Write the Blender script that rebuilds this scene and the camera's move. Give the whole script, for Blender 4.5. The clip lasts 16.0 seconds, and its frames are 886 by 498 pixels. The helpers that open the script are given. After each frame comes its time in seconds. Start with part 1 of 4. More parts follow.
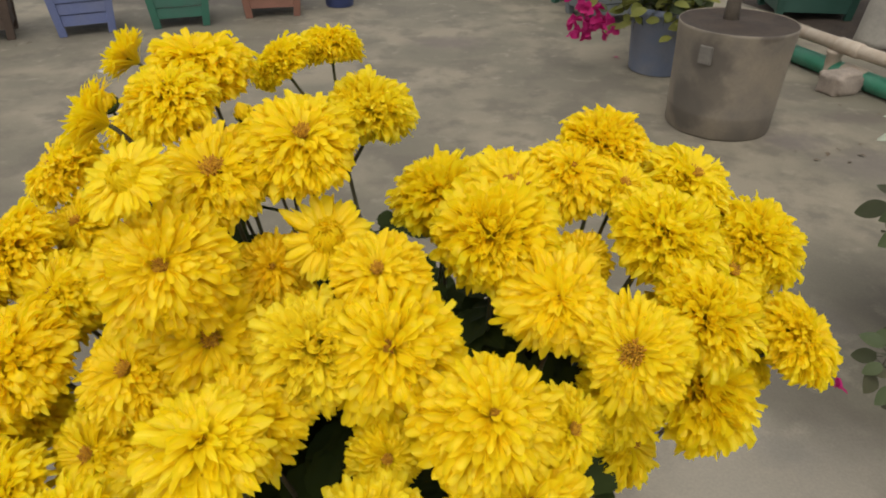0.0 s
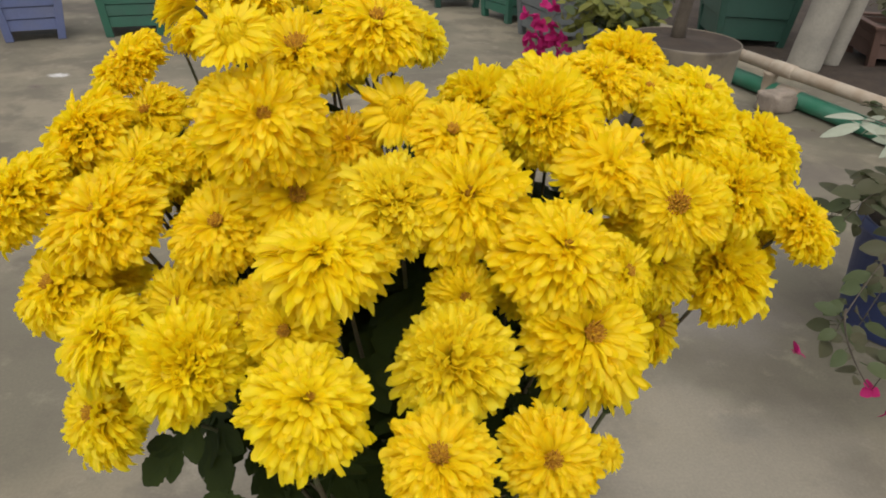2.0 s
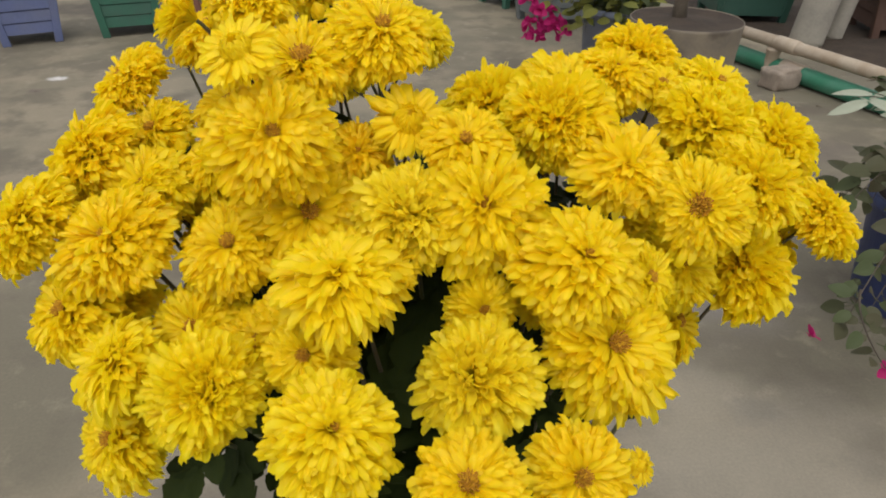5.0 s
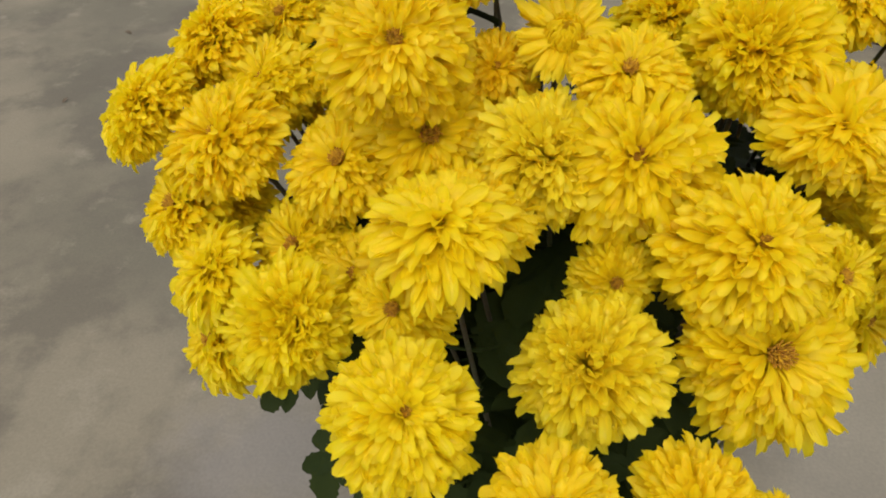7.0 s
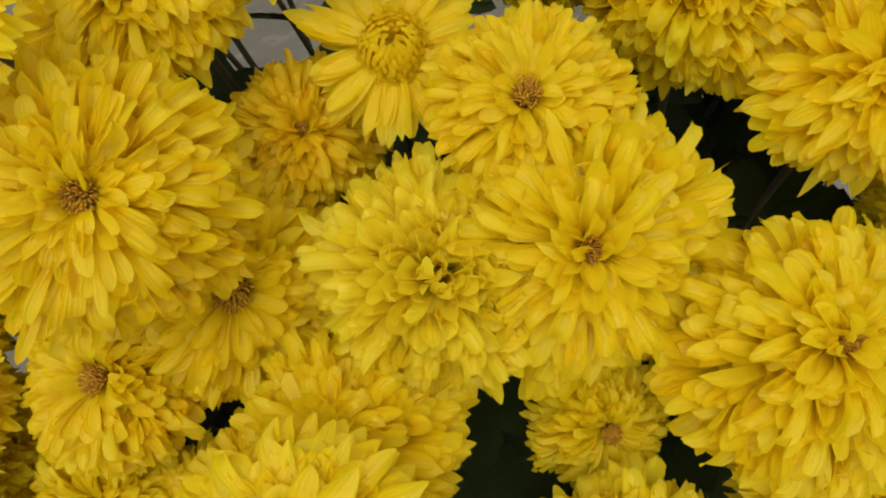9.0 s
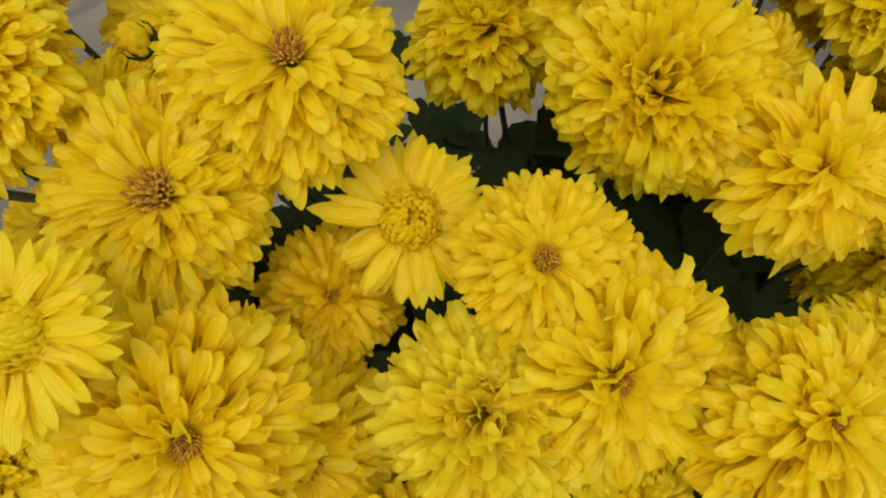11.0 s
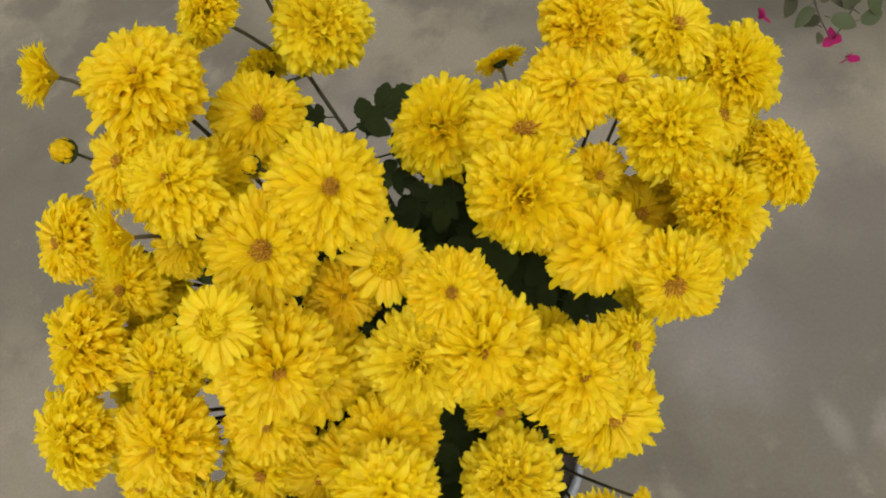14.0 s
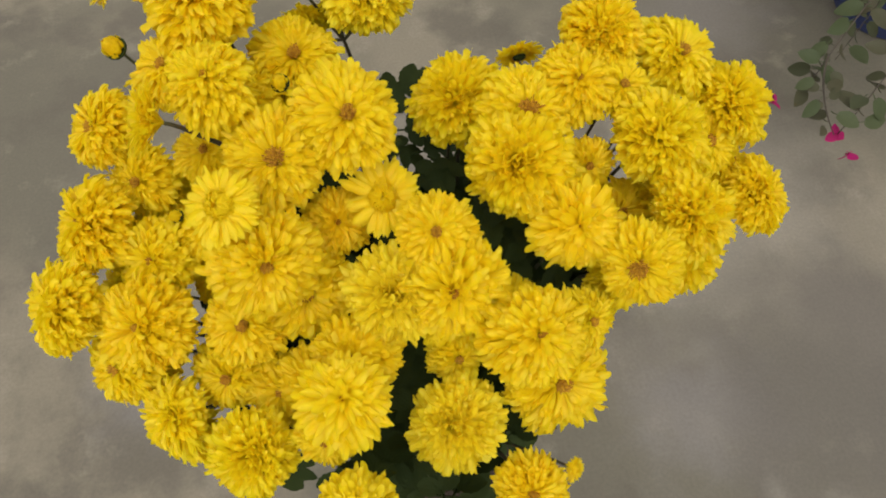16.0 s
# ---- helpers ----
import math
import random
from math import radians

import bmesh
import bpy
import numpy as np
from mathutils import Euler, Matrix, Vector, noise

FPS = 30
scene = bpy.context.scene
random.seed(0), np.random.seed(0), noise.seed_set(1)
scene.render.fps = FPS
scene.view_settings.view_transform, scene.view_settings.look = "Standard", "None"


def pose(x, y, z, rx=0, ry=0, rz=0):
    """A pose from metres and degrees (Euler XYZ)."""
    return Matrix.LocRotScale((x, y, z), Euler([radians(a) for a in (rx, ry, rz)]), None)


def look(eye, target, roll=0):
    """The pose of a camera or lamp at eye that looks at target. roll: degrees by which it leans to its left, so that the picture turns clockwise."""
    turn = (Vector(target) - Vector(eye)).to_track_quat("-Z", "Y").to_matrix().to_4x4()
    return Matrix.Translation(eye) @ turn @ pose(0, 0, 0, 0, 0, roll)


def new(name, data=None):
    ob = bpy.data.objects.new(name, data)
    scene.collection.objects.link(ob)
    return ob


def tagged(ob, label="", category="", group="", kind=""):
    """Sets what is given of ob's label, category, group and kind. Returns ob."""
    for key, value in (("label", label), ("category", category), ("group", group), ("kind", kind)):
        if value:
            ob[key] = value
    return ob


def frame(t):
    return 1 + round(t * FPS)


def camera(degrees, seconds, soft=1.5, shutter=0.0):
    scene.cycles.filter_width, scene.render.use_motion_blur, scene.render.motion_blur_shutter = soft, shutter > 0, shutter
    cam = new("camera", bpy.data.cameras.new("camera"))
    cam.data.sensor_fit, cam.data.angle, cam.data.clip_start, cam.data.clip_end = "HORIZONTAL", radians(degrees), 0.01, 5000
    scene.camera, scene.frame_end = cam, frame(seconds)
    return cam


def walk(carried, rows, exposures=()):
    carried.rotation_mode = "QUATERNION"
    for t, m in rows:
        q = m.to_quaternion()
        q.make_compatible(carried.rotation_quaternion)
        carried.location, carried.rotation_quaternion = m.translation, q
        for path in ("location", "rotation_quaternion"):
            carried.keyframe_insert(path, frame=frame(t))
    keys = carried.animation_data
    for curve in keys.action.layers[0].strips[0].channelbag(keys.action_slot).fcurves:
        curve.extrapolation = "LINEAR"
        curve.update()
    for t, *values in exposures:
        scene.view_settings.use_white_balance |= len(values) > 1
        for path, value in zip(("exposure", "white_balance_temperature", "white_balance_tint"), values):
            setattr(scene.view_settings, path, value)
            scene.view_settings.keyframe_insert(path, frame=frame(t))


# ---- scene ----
# ---------------------------------------------------------------- camera
cam = camera(66.5, 16.0, soft=1.9)
METRES, EYE, TILT, LEAN, TURN = 1.08, 1.44, -33.0, 0.0, 0.0
ROWS = [
    (0.0, 0.0, 0.0, 0.0, -0.0, 0.0, -0.0),
    (0.5, -0.0326, -0.0089, -0.048, -2.53, 0.51, -0.52),
    (1.0, -0.059, -0.0289, -0.0795, -3.8, 2.96, -1.04),
    (1.5, -0.0811, -0.0385, -0.1015, -3.23, 2.31, -0.94),
    (2.0, -0.077, -0.038, -0.1021, -4.58, 2.2, -0.0),
    (2.5, -0.0746, -0.0392, -0.1016, -4.8, 2.72, 0.25),
    (3.0, -0.0775, -0.0368, -0.0948, -5.0, 2.59, 0.7),
    (3.5, -0.0874, -0.0333, -0.1003, -4.91, 2.32, 0.46),
    (6.0, -0.0807, -0.0016, -0.0629, -3.63, -2.36, 2.88),
    (6.5, -0.0797, 0.0186, -0.0524, -2.72, -5.59, 2.93),
    (7.0, -0.0685, 0.0337, -0.0566, 9.28, -8.76, -5.49),
    (7.5, -0.0456, 0.0959, -0.0292, 7.58, -10.97, -1.38),
    (8.0, -0.0661, 0.1526, 0.0038, 0.67, -15.19, 8.04),
    (8.5, -0.0738, 0.1843, 0.0151, -0.25, -16.68, 10.05),
    (9.0, -0.0612, 0.1966, 0.0122, -1.93, -18.81, 12.18),
    (9.5, -0.0681, 0.2101, 0.0332, -3.26, -15.84, 17.88),
    (10.0, -0.0791, 0.2381, 0.0637, -12.01, -25.11, 23.36),
    (12.5, -0.0661, 0.1041, 0.1521, -8.97, -23.93, 15.1),
    (13.0, -0.0588, 0.0797, 0.1933, -11.43, -29.24, 16.66),
    (13.5, -0.0423, 0.0652, 0.2409, -11.45, -33.15, 17.92),
    (14.0, -0.048, 0.0353, 0.2357, -11.87, -33.07, 14.95),
    (14.5, -0.0445, 0.0245, 0.2458, -9.5, -31.93, 11.69),
    (15.0, -0.0491, -0.0153, 0.231, -6.79, -28.28, 8.44),
    (15.5, -0.0602, -0.0225, 0.2022, -4.88, -25.34, 4.6),
    (16.0, -0.0612, -0.0336, 0.1953, -6.6, -28.11, 5.24),
]
walk(cam, [(t, pose(0, 0, EYE, TILT, LEAN, TURN) @ pose(METRES * x, METRES * y, METRES * z, 90 + pitch, roll, yaw)) for t, x, y, z, yaw, pitch, roll in ROWS], [(0, -0.02), (3.7, -0.02), (6.0, -0.07), (7.0, -0.11), (9.0, -0.42), (10.2, -0.38), (12.5, -0.20), (14.5, -0.15), (16.0, -0.11)])

# ---------------------------------------------------------------- light: an overcast day
SUN_ELEV, SUN_AZ = 66.0, 190.0
world = bpy.data.worlds.new("overcast_sky")
scene.world = world
world.use_nodes = True
wn, wl = world.node_tree.nodes, world.node_tree.links
sky = wn.new("ShaderNodeTexSky")
sky.sky_type, sky.sun_disc = "NISHITA", False
sky.sun_elevation, sky.sun_rotation = radians(SUN_ELEV), radians(SUN_AZ)
sky.dust_density, sky.air_density = 4.0, 1.0
grey = wn.new("ShaderNodeHueSaturation")
grey.inputs["Saturation"].default_value = 0.12
wl.new(sky.outputs[0], grey.inputs["Color"])
wl.new(grey.outputs[0], wn["Background"].inputs[0])
wn["Background"].inputs[1].default_value = 0.19
sun_data = bpy.data.lights.new("sun", "SUN")
sun_data.energy, sun_data.angle, sun_data.color = 0.75, radians(130), (1.0, 0.94, 0.84)
sun = new("sun", sun_data)
az, el = radians(SUN_AZ), radians(SUN_ELEV)
sun.matrix_basis = look((0, 0, 8), Vector((0, 0, 8)) - 5 * Vector((math.sin(az) * math.cos(el), math.cos(az) * math.cos(el), math.sin(el))))


# ---------------------------------------------------------------- materials
def material(name, colour, rough=0.6, spread=0.25, scale=6.0, fine=60.0, bump=0.2, metal=0.0, second=None, mask=0.55, hue=0.0):
    """Two scales of variation: broad patches towards a second colour, and fine grain with relief."""
    m = bpy.data.materials.new(name)
    m.use_nodes = True
    n, l = m.node_tree.nodes, m.node_tree.links
    b = n["Principled BSDF"]
    b.inputs["Roughness"].default_value, b.inputs["Metallic"].default_value = rough, metal
    where = n.new("ShaderNodeTexCoord")
    info = n.new("ShaderNodeObjectInfo")
    shift = n.new("ShaderNodeVectorMath")
    shift.operation = "MULTIPLY_ADD"
    l.new(info.outputs["Random"], shift.inputs[0])
    shift.inputs[1].default_value = (7.0, 3.0, 5.0)
    l.new(where.outputs["Object"], shift.inputs[2])
    broad, grain = n.new("ShaderNodeTexNoise"), n.new("ShaderNodeTexNoise")
    broad.inputs["Scale"].default_value, broad.inputs["Detail"].default_value = scale, 5
    grain.inputs["Scale"].default_value, grain.inputs["Detail"].default_value = fine, 6
    for x in (broad, grain):
        l.new(shift.outputs[0], x.inputs["Vector"])
    ramp = n.new("ShaderNodeValToRGB")
    ramp.color_ramp.elements[0].position, ramp.color_ramp.elements[1].position = mask - 0.15, mask + 0.15
    l.new(broad.outputs[0], ramp.inputs[0])
    mix = n.new("ShaderNodeMix")
    mix.data_type = "RGBA"
    l.new(ramp.outputs[0], mix.inputs[0])
    mix.inputs[6].default_value = (*colour, 1)
    mix.inputs[7].default_value = (*(second or [c * (1 - spread) for c in colour]), 1)
    tone = n.new("ShaderNodeMapRange")
    tone.inputs["To Min"].default_value, tone.inputs["To Max"].default_value = 1 - spread, 1 + spread
    l.new(grain.outputs[0], tone.inputs[0])
    hsv = n.new("ShaderNodeHueSaturation")
    l.new(mix.outputs[2], hsv.inputs["Color"])
    l.new(tone.outputs[0], hsv.inputs["Value"])
    l.new(hsv.outputs[0], b.inputs["Base Color"])
    bp = n.new("ShaderNodeBump")
    bp.inputs["Strength"].default_value, bp.inputs["Distance"].default_value = bump, 0.004
    l.new(grain.outputs[0], bp.inputs["Height"])
    l.new(bp.outputs[0], b.inputs["Normal"])
    return m


def leafy(name, colour, second, rough=0.5, through_light=0.3, shine=0.2, rib=0.12):
    """A thin blade: scatters, lets some light through, and varies from blade to blade."""
    m = bpy.data.materials.new(name)
    m.use_nodes = True
    n, l = m.node_tree.nodes, m.node_tree.links
    b = n["Principled BSDF"]
    b.inputs["Roughness"].default_value = rough
    b.inputs["Specular IOR Level"].default_value = shine
    geo, info = n.new("ShaderNodeNewGeometry"), n.new("ShaderNodeObjectInfo")
    add = n.new("ShaderNodeMath")
    add.operation = "ADD"
    l.new(geo.outputs["Random Per Island"], add.inputs[0])
    l.new(info.outputs["Random"], add.inputs[1])
    half = n.new("ShaderNodeMath")
    half.operation = "MULTIPLY"
    half.inputs[1].default_value = 0.5
    l.new(add.outputs[0], half.inputs[0])
    uv = n.new("ShaderNodeTexCoord")
    soft = n.new("ShaderNodeTexNoise")
    soft.inputs["Scale"].default_value = 90.0
    l.new(uv.outputs["Object"], soft.inputs["Vector"])
    blend = n.new("ShaderNodeMath")
    blend.operation = "MULTIPLY_ADD"
    l.new(soft.outputs[0], blend.inputs[0])
    blend.inputs[1].default_value = 0.5
    l.new(half.outputs[0], blend.inputs[2])
    shift = n.new("ShaderNodeMath")
    shift.operation = "SUBTRACT"
    shift.inputs[1].default_value = 0.25
    shift.use_clamp = True
    l.new(blend.outputs[0], shift.inputs[0])
    mix = n.new("ShaderNodeMix")
    mix.data_type = "RGBA"
    l.new(shift.outputs[0], mix.inputs[0])
    mix.inputs[6].default_value, mix.inputs[7].default_value = (*colour, 1), (*second, 1)
    l.new(mix.outputs[2], b.inputs["Base Color"])
    # lengthwise ribs
    wave = n.new("ShaderNodeTexWave")
    wave.bands_direction = "X"
    wave.inputs["Scale"].default_value, wave.inputs["Distortion"].default_value = 1.6, 1.0
    l.new(uv.outputs["UV"], wave.inputs["Vector"])
    bp = n.new("ShaderNodeBump")
    bp.inputs["Strength"].default_value, bp.inputs["Distance"].default_value = rib, 0.0006
    l.new(wave.outputs[0], bp.inputs["Height"])
    l.new(bp.outputs[0], b.inputs["Normal"])
    thin = n.new("ShaderNodeBsdfTranslucent")
    l.new(mix.outputs[2], thin.inputs["Color"])
    both = n.new("ShaderNodeMixShader")
    both.inputs[0].default_value = through_light
    l.new(b.outputs[0], both.inputs[1])
    l.new(thin.outputs[0], both.inputs[2])
    l.new(both.outputs[0], n["Material Output"].inputs["Surface"])
    return m


YELLOW = leafy("yellow_petal", (0.96, 0.822, 0.013), (0.96, 0.752, 0.008), 0.46, 0.55, 0.5, 0.3)
PALE = leafy("pale_yellow_petal", (0.96, 0.805, 0.014), (0.96, 0.82, 0.035), 0.45, 0.52, 0.5, 0.3)
LEMON = leafy("lemon_yellow_petal", (0.96, 0.828, 0.013), (0.96, 0.762, 0.008), 0.44, 0.55, 0.5, 0.3)
# deeper yellow of blooms set back: partly their own, partly shade put into it
SHADED_AMBER = leafy("shaded_amber_petal", (0.96, 0.79, 0.010), (0.95, 0.71, 0.008), 0.5, 0.52, 0.5, 0.3)
DISC = material("orange_brown_disc", (0.36, 0.15, 0.006), 0.9, 0.3, 500, 900, 0.1, second=(0.72, 0.42, 0.006))
GREEN = leafy("dark_green_leaf", (0.020, 0.031, 0.007), (0.034, 0.047, 0.010), 0.7, 0.12, 0.12)
LIGHT_GREEN = leafy("light_green_leaf", (0.050, 0.068, 0.027), (0.08, 0.095, 0.040), 0.5, 0.25)
BRONZE = leafy("dull_green_leaf", (0.05, 0.068, 0.028), (0.085, 0.07, 0.04), 0.5, 0.25)
MAGENTA = leafy("magenta_bract", (0.48, 0.018, 0.17), (0.36, 0.014, 0.10), 0.6, 0.3)
OLIVE = leafy("olive_green_leaf", (0.13, 0.15, 0.028), (0.20, 0.19, 0.045), 0.5, 0.3)
SILVER = leafy("pale_grey_leaf", (0.40, 0.42, 0.34), (0.30, 0.33, 0.24), 0.6, 0.2)
STEM = material("dark_stem", (0.070, 0.055, 0.028), 0.7, 0.3, 40, 300, 0.3, second=(0.075, 0.085, 0.03))
WOODY = material("grey_brown_bark", (0.075, 0.058, 0.040), 0.9, 0.4, 12, 90, 0.7)
SOIL = material("brown_soil", (0.040, 0.026, 0.016), 0.95, 0.45, 9, 70, 1.0)
PLASTIC_GREY = material("dusty_grey_plastic", (0.24, 0.25, 0.25), 0.6, 0.15, 7, 80, 0.1)
BUCKET = material("blue_grey_plastic", (0.17, 0.20, 0.28), 0.5, 0.12, 6, 90, 0.1, second=(0.22, 0.23, 0.27))
DRUM = material("dusty_metal", (0.185, 0.150, 0.106), 0.7, 0.15, 4, 70, 0.12, metal=0.0, second=(0.11, 0.094, 0.075))


def add_spots(mat, spots):
    """Stains on one object's surface: place, radius, colour, strength, in the object's own metres."""
    n, l = mat.node_tree.nodes, mat.node_tree.links
    b = n["Principled BSDF"]
    where = n.new("ShaderNodeTexCoord")
    for place, r, colour, strength in spots:
        rel = n.new("ShaderNodeVectorMath")
        rel.operation = "DISTANCE"
        l.new(where.outputs["Object"], rel.inputs[0])
        rel.inputs[1].default_value = place
        rough = n.new("ShaderNodeTexNoise")
        rough.inputs["Scale"].default_value, rough.inputs["Detail"].default_value = 2.0 / r, 6
        l.new(where.outputs["Object"], rough.inputs["Vector"])
        wob = n.new("ShaderNodeMath")
        wob.operation = "MULTIPLY_ADD"
        l.new(rough.outputs[0], wob.inputs[0])
        wob.inputs[1].default_value = 0.9 * r
        l.new(rel.outputs["Value"], wob.inputs[2])
        fade = n.new("ShaderNodeMapRange")
        fade.interpolation_type = "SMOOTHSTEP"
        fade.inputs["From Min"].default_value, fade.inputs["From Max"].default_value, fade.inputs["To Max"].default_value = 1.6 * r, 1.0 * r, strength
        l.new(wob.outputs[0], fade.inputs[0])
        mix = n.new("ShaderNodeMix")
        mix.data_type = "RGBA"
        l.new(fade.outputs[0], mix.inputs[0])
        l.new(b.inputs["Base Color"].links[0].from_socket, mix.inputs[6])
        mix.inputs[7].default_value = (*colour, 1)
        l.new(mix.outputs[2], b.inputs["Base Color"])


add_spots(DRUM, [((-0.20, -0.22, 0.40), 0.13, (0.075, 0.062, 0.048), 0.85), ((-0.25, -0.14, 0.16), 0.15, (0.07, 0.058, 0.045), 0.85),
                 ((-0.16, -0.23, 0.24), 0.10, (0.08, 0.066, 0.05), 0.7), ((0.0, -0.30, 0.0), 0.10, (0.10, 0.085, 0.065), 0.6), ((0.05, -0.26, 0.57), 0.08, (0.07, 0.055, 0.04), 0.8)])
RUST = material("stained_metal", (0.13, 0.115, 0.095), 0.8, 0.3, 9, 60, 0.2)
BLUE_PAINT = material("dusty_blue_paint", (0.100, 0.122, 0.240), 0.6, 0.14, 5, 60, 0.1, second=(0.118, 0.132, 0.215))
BLUE_POT = material("deep_blue_plastic", (0.042, 0.060, 0.165), 0.5, 0.15, 6, 80, 0.1)
GREEN_PAINT = material("green_paint", (0.027, 0.112, 0.072), 0.5, 0.12, 5, 60, 0.1, second=(0.038, 0.100, 0.072))
DEEP_GREEN = material("dark_green_paint", (0.018, 0.060, 0.043), 0.5, 0.15, 5, 60, 0.1)
BROWN_PAINT = material("brown_paint", (0.20, 0.090, 0.058), 0.6, 0.15, 5, 60, 0.1)
DULL_BROWN = material("dull_brown_paint", (0.105, 0.056, 0.040), 0.7, 0.2, 5, 60, 0.15)
GREY_PAINT = material("grey_paint", (0.11, 0.12, 0.12), 0.6, 0.15, 5, 60, 0.1)
DARK_WOOD = material("dark_wood", (0.07, 0.045, 0.03), 0.8, 0.3, 8, 80, 0.3)
GREEN_PIPE = material("green_plastic_pipe", (0.025, 0.16, 0.09), 0.45, 0.12, 6, 90, 0.08, second=(0.06, 0.2, 0.13))
WHITE_PIPE = material("dirty_white_pipe", (0.38, 0.315, 0.24), 0.6, 0.15, 9, 80, 0.1, second=(0.30, 0.23, 0.16))
POST = material("dirty_whitewash", (0.28, 0.255, 0.21), 0.85, 0.18, 5, 60, 0.4, second=(0.21, 0.19, 0.16))
STONE = material("pale_stone", (0.26, 0.21, 0.165), 0.9, 0.25, 14, 90, 0.8)


def ground_material():
    m = bpy.data.materials.new("worn_concrete")
    m.use_nodes = True
    n, l = m.node_tree.nodes, m.node_tree.links
    b = n["Principled BSDF"]
    b.inputs["Roughness"].default_value = 0.75
    where = n.new("ShaderNodeTexCoord")

    def noise_at(scale, detail, rough=0.55):
        x = n.new("ShaderNodeTexNoise")
        x.inputs["Scale"].default_value, x.inputs["Detail"].default_value, x.inputs["Roughness"].default_value = scale, detail, rough
        l.new(where.outputs["Object"], x.inputs["Vector"])
        return x.outputs[0]

    def mixed(fac, a, c):
        x = n.new("ShaderNodeMix")
        x.data_type = "RGBA"
        l.new(fac, x.inputs[0])
        for k, v in ((6, a), (7, c)):
            if isinstance(v, tuple):
                x.inputs[k].default_value = (*v, 1)
            else:
                l.new(v, x.inputs[k])
        return x.outputs[2]

    def ranged(v, lo, hi, top=1.0):
        x = n.new("ShaderNodeMapRange")
        x.interpolation_type = "SMOOTHSTEP"
        x.inputs["From Min"].default_value, x.inputs["From Max"].default_value, x.inputs["To Max"].default_value = lo, hi, top
        l.new(v, x.inputs[0])
        return x.outputs[0]

    col = mixed(ranged(noise_at(0.9, 6), 0.42, 0.58), (0.132, 0.116, 0.081), (0.207, 0.176, 0.123))
    col = mixed(ranged(noise_at(3.1, 8, 0.6), 0.46, 0.62, 0.8), col, (0.108, 0.092, 0.066))
    col = mixed(ranged(noise_at(7.5, 6), 0.55, 0.74, 0.6), col, (0.250, 0.216, 0.158))

    # stains, patches and painted-in shade, each with its own place and size
    for x, y, r, stretch, dark, strength in STAINS_AND_SHADE:
        rel = n.new("ShaderNodeMapping")
        rel.vector_type = "TEXTURE"
        rel.inputs["Location"].default_value = (x, y, 0)
        rel.inputs["Scale"].default_value = (r * stretch, r, 1)
        l.new(where.outputs["Object"], rel.inputs["Vector"])
        far = n.new("ShaderNodeVectorMath")
        far.operation = "LENGTH"
        l.new(rel.outputs[0], far.inputs[0])
        wob = n.new("ShaderNodeMath")
        wob.operation = "MULTIPLY_ADD"
        l.new(noise_at(2.2 / r, 5), wob.inputs[0])
        wob.inputs[1].default_value = 1.1
        l.new(far.outputs["Value"], wob.inputs[2])
        col = mixed(ranged(wob.outputs[0], 1.55, 0.75, strength), col, dark)
    tone = n.new("ShaderNodeHueSaturation")
    speck = n.new("ShaderNodeMapRange")
    speck.inputs["To Min"].default_value, speck.inputs["To Max"].default_value = 0.80, 1.20
    l.new(noise_at(120, 4), speck.inputs[0])
    l.new(speck.outputs[0], tone.inputs["Value"])
    l.new(col, tone.inputs["Color"])
    l.new(tone.outputs[0], b.inputs["Base Color"])
    bp = n.new("ShaderNodeBump")
    bp.inputs["Strength"].default_value, bp.inputs["Distance"].default_value = 0.25, 0.004
    l.new(noise_at(45, 8), bp.inputs["Height"])
    l.new(bp.outputs[0], b.inputs["Normal"])
    return m


# x, y, radius, stretch along x, colour, strength
STAINS_AND_SHADE = [
    (0.05, 5.03, 0.22, 1.7, (0.13, 0.105, 0.085), 0.75),
    (0.915, 1.222, 0.085, 1.4, (0.095, 0.086, 0.068), 0.75),
    (1.05, 1.75, 0.28, 1.2, (0.16, 0.14, 0.12), 0.7),
    (-2.21, 4.38, 0.06, 1.4, (0.55, 0.53, 0.52), 0.9),
    (-2.25, 4.14, 0.05, 1.3, (0.11, 0.08, 0.07), 0.8),
    (2.10, 2.95, 0.25, 1.6, (0.12, 0.10, 0.08), 0.75),
    (1.80, 3.25, 0.18, 1.5, (0.11, 0.09, 0.075), 0.8),
    (0.60, 0.45, 0.24, 1.2, (0.19, 0.17, 0.15), 0.7),
    (0.85, 0.15, 0.10, 1.0, (0.34, 0.30, 0.25), 0.6),
    (-0.65, 0.75, 0.25, 1.3, (0.20, 0.18, 0.165), 0.6),
    (0.71, 0.22, 0.11, 0.35, (0.27, 0.24, 0.195), 0.8),
    (0.80, 1.02, 0.55, 1.1, (0.255, 0.225, 0.178), 0.65),
    (1.00, 0.46, 0.60, 0.85, (0.118, 0.102, 0.082), 0.75),
    (0.70, 0.30, 0.22, 0.6, (0.125, 0.108, 0.086), 0.55),
    (0.45, 0.62, 0.16, 1.2, (0.155, 0.135, 0.108), 0.5),
    (1.12, 0.62, 0.22, 0.8, (0.14, 0.12, 0.095), 0.55),
    # shade behind the planters on the left, put into the ground colour
    (-2.30, 6.45, 0.45, 4.0, (0.06, 0.048, 0.036), 0.9),
    (2.3, 3.55, 0.12, 3.0, (0.10, 0.08, 0.06), 0.8),
    (-0.30, 1.30, 0.40, 1.5, (0.21, 0.185, 0.16), 0.5),
]
CONCRETE = ground_material()


